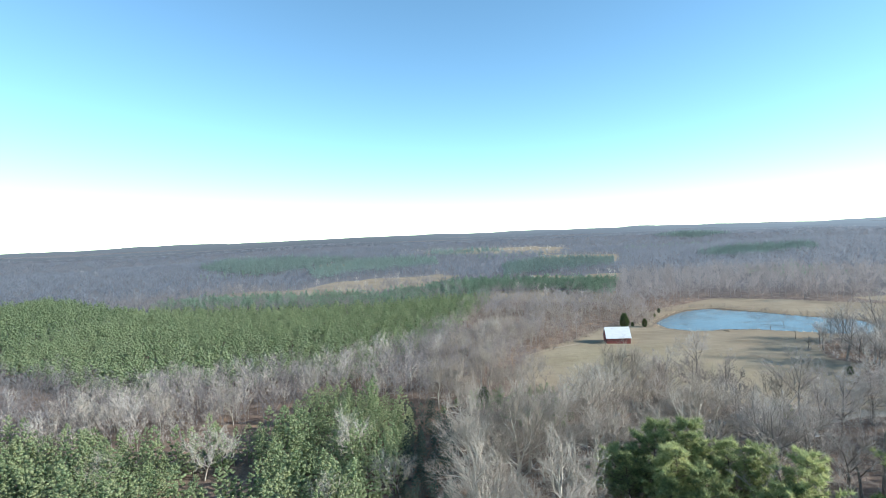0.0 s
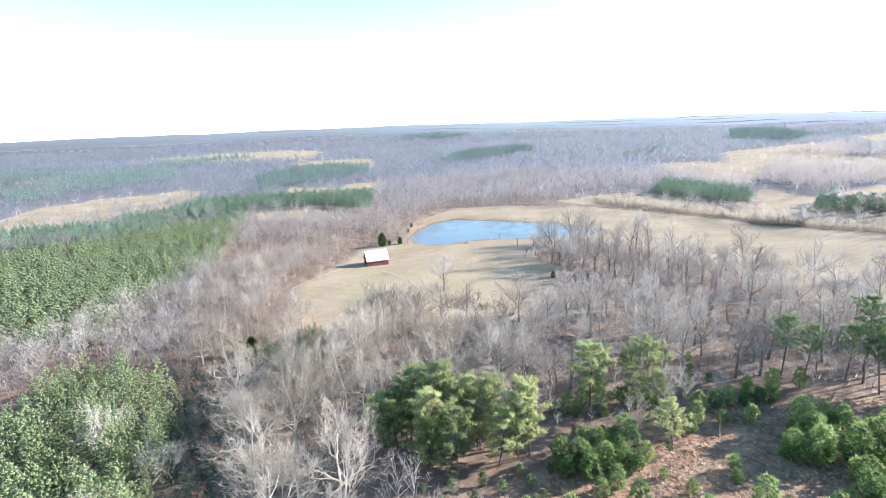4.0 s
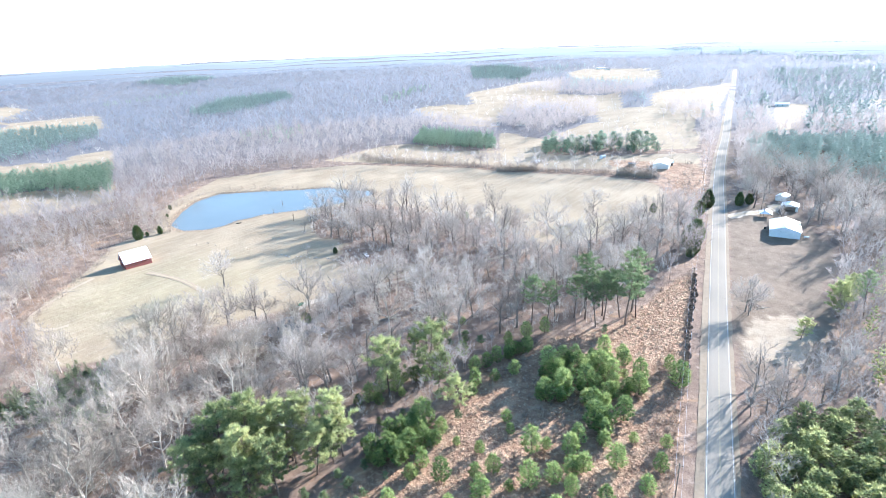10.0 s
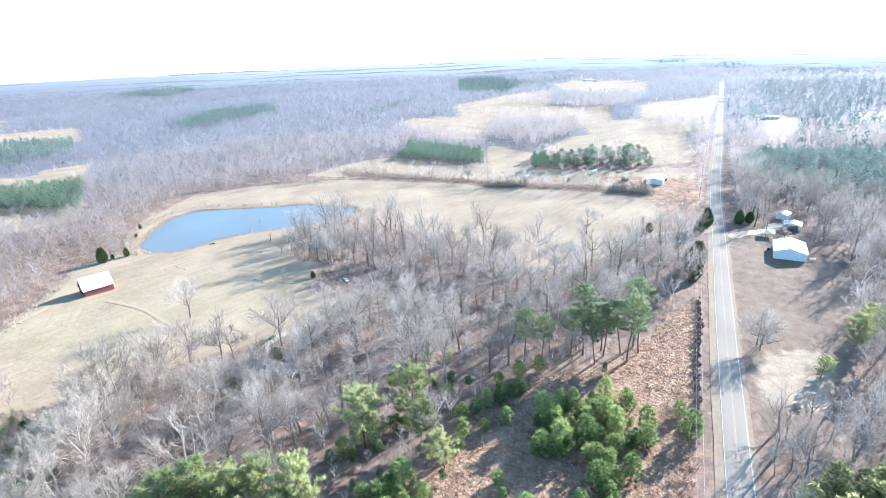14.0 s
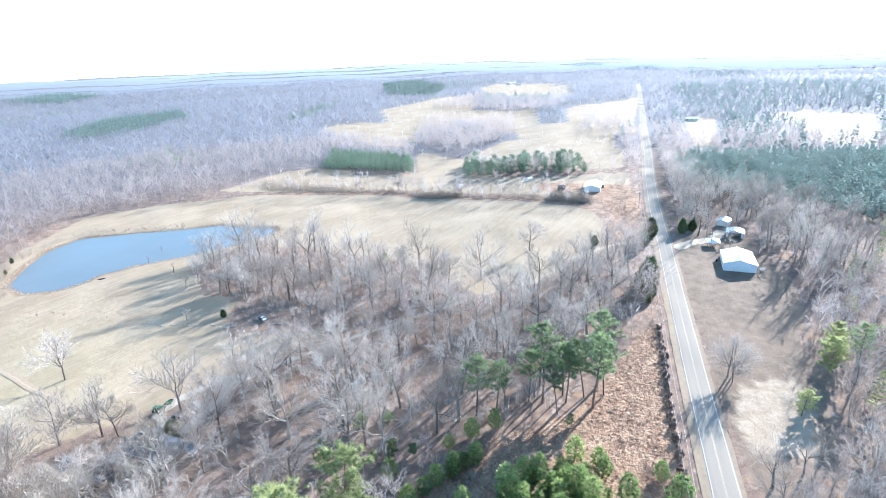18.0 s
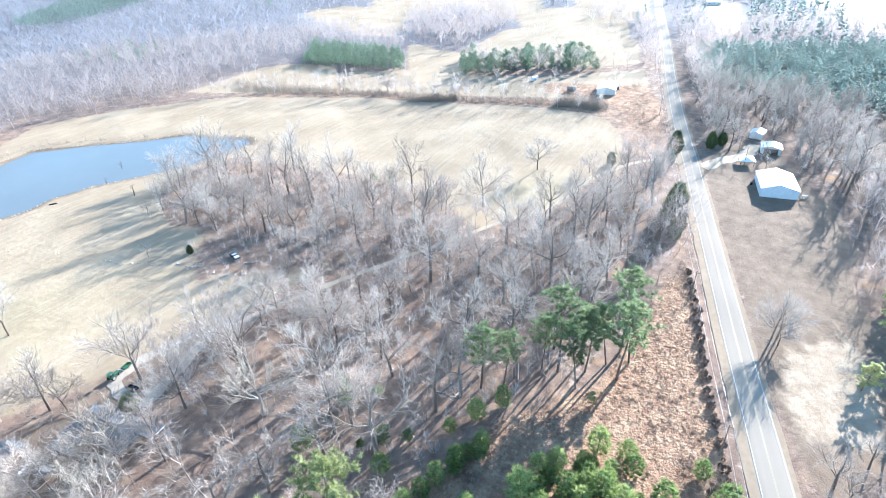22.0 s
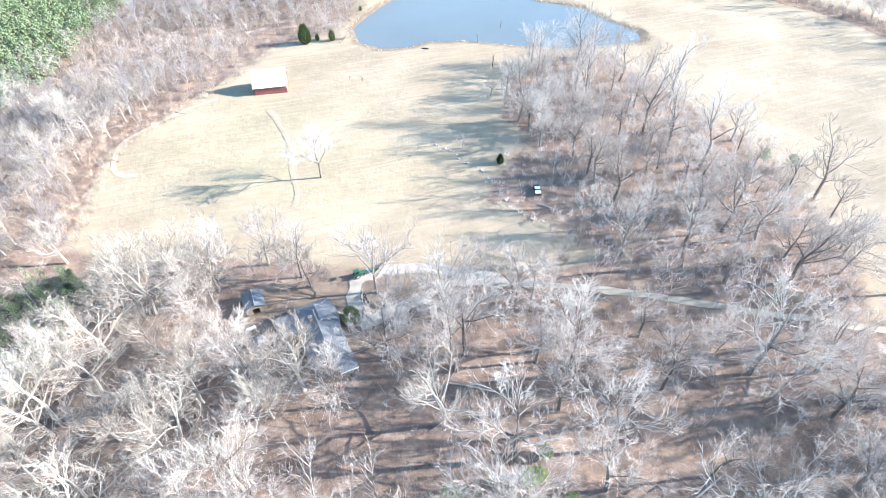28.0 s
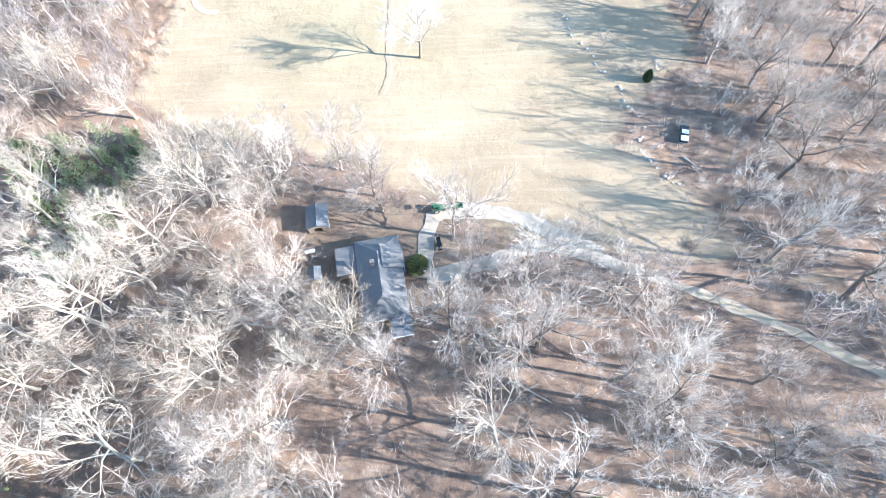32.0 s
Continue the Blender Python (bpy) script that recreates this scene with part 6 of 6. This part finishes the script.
# ---- vehicles and yard things ----
def wheel(parent, x, y, z, rad, wide):
    t, h = Raw(), Raw()
    t.ring(Vector((x - wide / 2, y, z)), rad * 0.96, Vector((x - wide / 4, y, z)), rad, 14)
    t.ring(Vector((x - wide / 4, y, z)), rad, Vector((x + wide / 4, y, z)), rad, 14)
    t.ring(Vector((x + wide / 4, y, z)), rad, Vector((x + wide / 2, y, z)), rad * 0.96, 14)
    t.ring(Vector((x - wide / 2, y, z)), rad * 0.6, Vector((x - wide / 2 + 0.001, y, z)), rad * 0.96, 14)
    t.ring(Vector((x + wide / 2 - 0.001, y, z)), rad * 0.96, Vector((x + wide / 2, y, z)), rad * 0.6, 14)
    ob = part("wheel", t, M_RUBBER, parent)
    for s in (-1, 1):
        h.ring(Vector((x + s * (wide / 2 - 0.03), y, z)), rad * 0.6, Vector((x + s * (wide / 2 - 0.02), y, z)), 0.04, 10)
    part("rim", h, M_STEEL, ob)


def pickup():
    p = thing("pickup_truck", "dark pickup truck with a pale roof parked on dry grass", "pickup truck", 175.6, 206.0, -15.0)
    r = Raw()
    r.prism([(-0.98, -2.7, 0.5), (-0.98, 2.7, 0.5), (-0.98, 2.7, 0.95), (-0.98, 1.35, 1.1), (-0.98, -2.7, 1.1)], (1.96, 0, 0))
    part("body", r, M_BLACKPAINT, p, "black painted body", 0.06)
    c = Raw()
    c.prism([(-0.9, -0.9, 1.1), (-0.9, 1.3, 1.1), (-0.86, 0.65, 1.72), (-0.86, -0.75, 1.72)], (1.76, 0, 0))
    cab = part("cab", c, M_BLACKPAINT, p, "", 0.05)
    g = Raw()
    g.prism([(-0.78, 1.24, 1.18), (0.78, 1.24, 1.18), (0.7, 0.72, 1.68), (-0.7, 0.72, 1.68)], (0, 0.03, 0.02))
    part("windscreen", g, M_GLASS, cab)
    g = Raw()
    g.box(-0.92, -0.905, -0.6, 0.75, 1.2, 1.6)
    g.box(0.905, 0.92, -0.6, 0.75, 1.2, 1.6)
    part("side_window", g, M_GLASS, cab)
    t = Raw()
    t.box(-0.84, 0.84, -0.72, 0.62, 1.725, 1.77)
    part("roof", t, M_SILVER, cab, "pale silver roof", 0.02)
    t = Raw()
    t.box(-0.88, 0.88, -2.6, -0.95, 1.105, 1.45)
    part("bed_cover", t, M_SILVER, p, "pale silver cover over the bed", 0.08)
    for y in (-1.75, 1.75):
        for x in (-0.92, 0.92):
            wheel(p, x, y, 0.38, 0.38, 0.26)
    for x in (-0.72, 0.72):
        r = Raw()
        r.box(x - 0.16, x + 0.16, 2.69, 2.73, 0.68, 0.86)
        part("headlight", r, M_GLASS, p)
    for y in (-2.78, 2.7):
        r = Raw()
        r.box(-0.95, 0.95, y, y + 0.1, 0.42, 0.6)
        part("bumper", r, M_STEEL, p, "", 0.02)


pickup()


def tractor():
    t = thing("tractor", "green farm tractor with a front loader beside the drive", "tractor", 115.0, 186.4, -75)
    r = Raw()
    r.box(-0.36, 0.36, -0.1, 1.7, 0.75, 1.35)
    part("hood", r, M_GREEN, t, "", 0.06)
    r = Raw()
    r.box(-0.5, 0.5, -1.3, -0.1, 0.6, 0.95)
    part("body", r, M_GREEN, t, "", 0.04)
    for x in (-0.78, 0.78):
        wheel(t, x, -0.8, 0.72, 0.72, 0.42)
        wheel(t, x * 0.85, 1.35, 0.42, 0.42, 0.26)
        r = Raw()
        r.prism([(x - 0.24, -1.5, 1.3), (x + 0.24, -1.5, 1.3), (x + 0.24, -0.1, 1.5), (x - 0.24, -0.1, 1.5)], (0, 0, 0.05))
        part("fender", r, M_GREEN, t)
        r = Raw()
        r.prism([(x * 0.62 - 0.05, 0.0, 1.3), (x * 0.62 + 0.05, 0.0, 1.3), (x * 0.62 + 0.05, 2.3, 0.5), (x * 0.62 - 0.05, 2.3, 0.5)], (0, 0, 0.14))
        part("loader_arm", r, M_GREEN, t)
    r = Raw()
    r.prism([(-0.9, 2.25, 0.15), (-0.9, 2.85, 0.15), (-0.9, 2.95, 0.3), (-0.9, 2.3, 0.75)], (1.8, 0, 0))
    part("bucket", r, M_STEEL, t)
    r = Raw()
    r.box(-0.25, 0.25, -0.95, -0.5, 0.96, 1.1)
    r.box(-0.25, 0.25, -1.0, -0.9, 1.1, 1.5)
    part("seat", r, M_RUBBER, t, "", 0.03)
    for x in (-0.45, 0.45):
        r = Raw()
        r.box(x - 0.03, x + 0.03, -1.2, -1.14, 0.95, 2.3)
        part("roll_bar", r, M_GREEN, t)
    r = Raw()
    r.box(-0.6, 0.6, -1.5, 0.0, 2.31, 2.38)
    part("canopy", r, M_GREEN, t, "", 0.02)


tractor()


def trailer(x, y, turn, material, label, l=3.0, w=1.2):
    t = thing("utility_trailer", label, "trailer", x, y, turn)
    bed = Raw()
    bed.box(-w / 2, w / 2, -l / 2, l / 2, 0.5, 0.6)
    part("bed", bed, material, t)
    for x0, x1, y0, y1 in ((-w / 2, -w / 2 + 0.05, -l / 2, l / 2), (w / 2 - 0.05, w / 2, -l / 2, l / 2), (-w / 2 + 0.05, w / 2 - 0.05, -l / 2, -l / 2 + 0.05), (-w / 2 + 0.05, w / 2 - 0.05, l / 2 - 0.05, l / 2)):
        r = Raw()
        r.box(x0, x1, y0, y1, 0.6, 0.95)
        part("side_rail", r, material, t)
    r = Raw()
    r.box(-0.05, 0.05, l / 2, l / 2 + 1.1, 0.48, 0.56)
    part("tongue", r, M_STEEL, t)
    for s in (-1, 1):
        wheel(t, s * (w / 2 + 0.12), -0.1, 0.32, 0.32, 0.18)


trailer(119.2, 187.0, -80, M_GREEN, "green farm trailer beside the tractor", 2.6, 1.4)
trailer(114.9, 177.0, 8, M_BLACKPAINT, "narrow dark utility trailer on the gravel", 3.2, 0.9)


def boat():
    b = thing("rowing_boat", "dark upturned rowing boat on the pond bank", "boat", 170.5, 325.0, 60)
    r = Raw()
    ring = lambda z, s: [(math.sin(a) * 0.65 * s * (1 - 0.35 * max(0, math.cos(a))), math.cos(a) * 1.9 * s, z) for a in [2 * math.pi * i / 16 for i in range(16)]]
    lo, hi = ring(0.05, 1.0), ring(0.45, 0.72)
    r.add(lo + hi, [(i, (i + 1) % 16, 16 + (i + 1) % 16, 16 + i) for i in range(16)] + [tuple(range(16, 32))])
    part("hull", r, M_DARK, b, "", 0.03)
    k = Raw()
    k.box(-0.03, 0.03, -1.3, 1.3, 0.45, 0.52)
    part("keel", k, M_WOOD, b)


boat()


def log(x0, y0, x1, y1, rad):
    rng = random.Random(int(x0 * 7 + y0))
    r = Raw()
    a = Vector((0, 0, rad * 0.8))
    d = Vector((x1 - x0, y1 - y0, 0))
    pts, _ = limb(r, a, d.normalized(), d.length, rad, rad * 0.5, 5, 7, rng, 0.0, 0.03)
    r.ring(a, rad, a - d.normalized() * 0.01, 0.02, 7)
    for u in (0.4, 0.6, 0.8):
        p, dd = along(pts, u)
        r.spike(p, rad * 0.4, p + turned(dd, 0.9, rng) * 1.6)
    ob = new("fallen_log", r.mesh("fallen_log", M_PALE))
    ob.matrix_basis = pose(x0, y0, float(ground(x0, y0)))
    tagged(ob, "pale barkless fallen log in leaf litter", "log", "fallen logs")


def stone(x, y, size, seed):
    rng = random.Random(seed)
    r = Raw()
    lump(r, Vector((0, 0, size * 0.3)), size, rng, 0.6)
    ob = new("field_stone", r.mesh("field_stone", M_STONE))
    ob.matrix_basis = pose(x, y, float(ground(x, y)))
    tagged(ob, "pale rough field stone half sunk in leaf litter", "stone", "line of field stones")


for i, p in enumerate(smooth_line([(150.6, 253), (154, 242), (160, 228), (164, 218), (166, 209.6), (165, 200), (168, 194), (172, 191)], 1.5)):
    if i % 5 != 3:
        stone(p.x + 0.9 * math.sin(7 * i), p.y + 0.5 * math.sin(3 * i), 0.28 + 0.3 * math.sin(2.3 * i) ** 2, i)


def brush_heap(x, y, wide, high, seed):
    rng = random.Random(seed)
    r = Raw()
    for i in range(70):
        a, u = rng.uniform(0, 6.283), wide * math.sqrt(rng.random())
        p = Vector((u * math.cos(a), u * math.sin(a), high * rng.random() * (1 - u / wide * 0.7)))
        b = rng.uniform(0, 6.283)
        r.spike(p, rng.uniform(0.03, 0.09), p + Vector((math.cos(b), math.sin(b), rng.gauss(0.05, 0.2))) * rng.uniform(1.0, 2.6))
    ob = new("brush_heap", r.mesh("brush_heap", M_BRUSH))
    ob.matrix_basis = pose(x, y, float(ground(x, y)))
    tagged(ob, "heap of dark cut branches on the edge of the grove", "brush heap", "brush heaps")


for i, q in enumerate(((176, 196, 2.4, 1.5), (184, 177, 2.0, 1.2), (180, 185, 1.6, 1.0), (210.6, 200.2, 3.2, 1.6), (214, 197, 2.6, 1.4), (227.4, 193.2, 2.4, 1.4), (169.7, 174.5, 1.3, 0.8))):
    brush_heap(*q, 300 + i)


for q in ((161, 84, 167, 86, 0.22), (174, 199, 179, 193, 0.3), (170, 79, 177, 82, 0.2), (150, 96, 157, 95, 0.18), (163, 108, 170, 110, 0.2), (128, 146, 136, 142, 0.22), (189, 96, 196, 99, 0.2), (80, 152, 88, 150, 0.22), (60, 300, 66, 296, 0.2), (209, 27, 214, 24, 0.2)):
    log(*q)


def power_line():
    """Poles with a cross-arm along the road, with two wires hung between them."""
    line = [(-14, -9), (46, 6.8), (104, 22.6), (160, 37.5), (214, 51.5), (268, 65.5), (322, 79.0), (376, 92.5), (440, 107), (510, 122)]
    tops = []
    for i, (x, y) in enumerate(line):
        p = thing("utility_pole", "weathered wooden utility pole beside the road", "utility pole", x, y, 14.0, "utility poles")
        r = Raw()
        r.ring(Vector((0, 0, -0.5)), 0.15, Vector((0, 0, 9.6)), 0.10, 8)
        part("pole", r, M_WOOD, p)
        arm = Raw()
        arm.box(-0.06, 0.06, -0.9, 0.9, 9.0, 9.12)
        a = part("cross_arm", arm, M_WOOD, p)
        for s in (-0.75, 0.75):
            n = Raw()
            n.ring(Vector((0, s, 9.12)), 0.05, Vector((0, s, 9.3)), 0.035, 6)
            part("insulator", n, M_STEEL, a)
        tops.append((p.matrix_basis @ Vector((0, -0.75, 9.3)), p.matrix_basis @ Vector((0, 0.75, 9.3))))
    for s in (0, 1):
        r = Raw()
        for a, b in zip(tops, tops[1:]):
            prev = a[s]
            for k in range(1, 13):
                u = k / 12
                q = a[s].lerp(b[s], u) - Vector((0, 0, 1.0 * 4 * u * (1 - u)))
                r.ring(prev, 0.022, q, 0.022, 4)
                prev = q
        tagged(new("overhead_wire", r.mesh("overhead_wire", M_STEEL)), "thin overhead power wire strung between the poles", "wire", "overhead wires")


power_line()
for x, y in ((335, 50), (321.5, 46.5), (112, 79)):
    p = thing("utility_pole", "plain weathered wooden pole", "utility pole", x, y, 0.0, "utility poles")
    r = Raw()
    r.ring(Vector((0, 0, -0.5)), 0.14, Vector((0, 0, 8.2 if x > 200 else 6.5)), 0.09, 8)
    part("pole", r, M_WOOD, p)


def tank(x, y, turn):
    t = thing("propane_tank", "white propane tank on short legs", "tank", x, y, turn)
    r = Raw()
    prof = [(-1.2, 0.02), (-1.12, 0.28), (-0.95, 0.42), (0.95, 0.42), (1.12, 0.28), (1.2, 0.02)]
    for (y0, r0), (y1, r1) in zip(prof, prof[1:]):
        r.ring(Vector((0, y0, 0.75)), r0, Vector((0, y1, 0.75)), r1, 14)
    part("vessel", r, M_WHITE, t)
    for y in (-0.7, 0.7):
        r = Raw()
        r.box(-0.3, 0.3, y - 0.05, y + 0.05, -0.1, 0.42)
        part("leg", r, M_STEEL, t)


tank(298, 23.5, 20)
tank(86, 176.2, 100)


def bin_(x, y):
    b = thing("trash_bin", "dark upright bin beside the workshop", "bin", x, y, 15)
    r = Raw()
    r.box(-0.32, 0.32, -0.36, 0.36, 0.06, 1.0)
    part("body", r, M_DARK, b, "", 0.04)
    r = Raw()
    r.box(-0.35, 0.35, -0.4, 0.4, 1.0, 1.08)
    part("lid", r, M_DARK, b, "", 0.02)


bin_(303, 42.2)


# ---- far ridge ----
def far_ridge(r, rise, glow, seed):
    """One of the ridges on the horizon, far behind everything; its haze is painted as glow, brighter towards the sun.
    """
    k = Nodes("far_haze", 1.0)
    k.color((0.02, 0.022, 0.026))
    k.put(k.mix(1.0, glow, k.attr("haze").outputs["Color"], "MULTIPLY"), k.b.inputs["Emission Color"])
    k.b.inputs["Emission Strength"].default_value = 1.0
    v, f, haze = [], [], []
    n = 360
    for i in range(n):
        a = 2 * math.pi * i / n
        x, y = r * math.cos(a), r * math.sin(a)
        g = float(ground(x, y))
        top = g + rise * (1 + 0.45 * float(wob(x, y, 420, seed)) + 0.2 * float(wob(x, y, 110, seed)))
        v += [(x, y, -160), (x, y, top), (x * 1.03, y * 1.03, -160)]
        # sunlight scattered in haze, painted as stronger glow on the sun's side
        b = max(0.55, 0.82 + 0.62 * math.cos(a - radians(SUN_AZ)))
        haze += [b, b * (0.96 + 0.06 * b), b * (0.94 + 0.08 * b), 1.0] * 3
    for i in range(n):
        j = (i + 1) % n
        f += [(3 * i, 3 * j, 3 * j + 1, 3 * i + 1), (3 * i + 1, 3 * j + 1, 3 * j + 2, 3 * i + 2)]
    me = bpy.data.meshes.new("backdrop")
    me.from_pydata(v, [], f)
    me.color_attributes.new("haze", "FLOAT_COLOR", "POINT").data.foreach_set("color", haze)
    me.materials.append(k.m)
    tagged(new("backdrop", me), "glowing backdrop painted as a hazy blue wooded ridge on the horizon", "backdrop", "", "structure")


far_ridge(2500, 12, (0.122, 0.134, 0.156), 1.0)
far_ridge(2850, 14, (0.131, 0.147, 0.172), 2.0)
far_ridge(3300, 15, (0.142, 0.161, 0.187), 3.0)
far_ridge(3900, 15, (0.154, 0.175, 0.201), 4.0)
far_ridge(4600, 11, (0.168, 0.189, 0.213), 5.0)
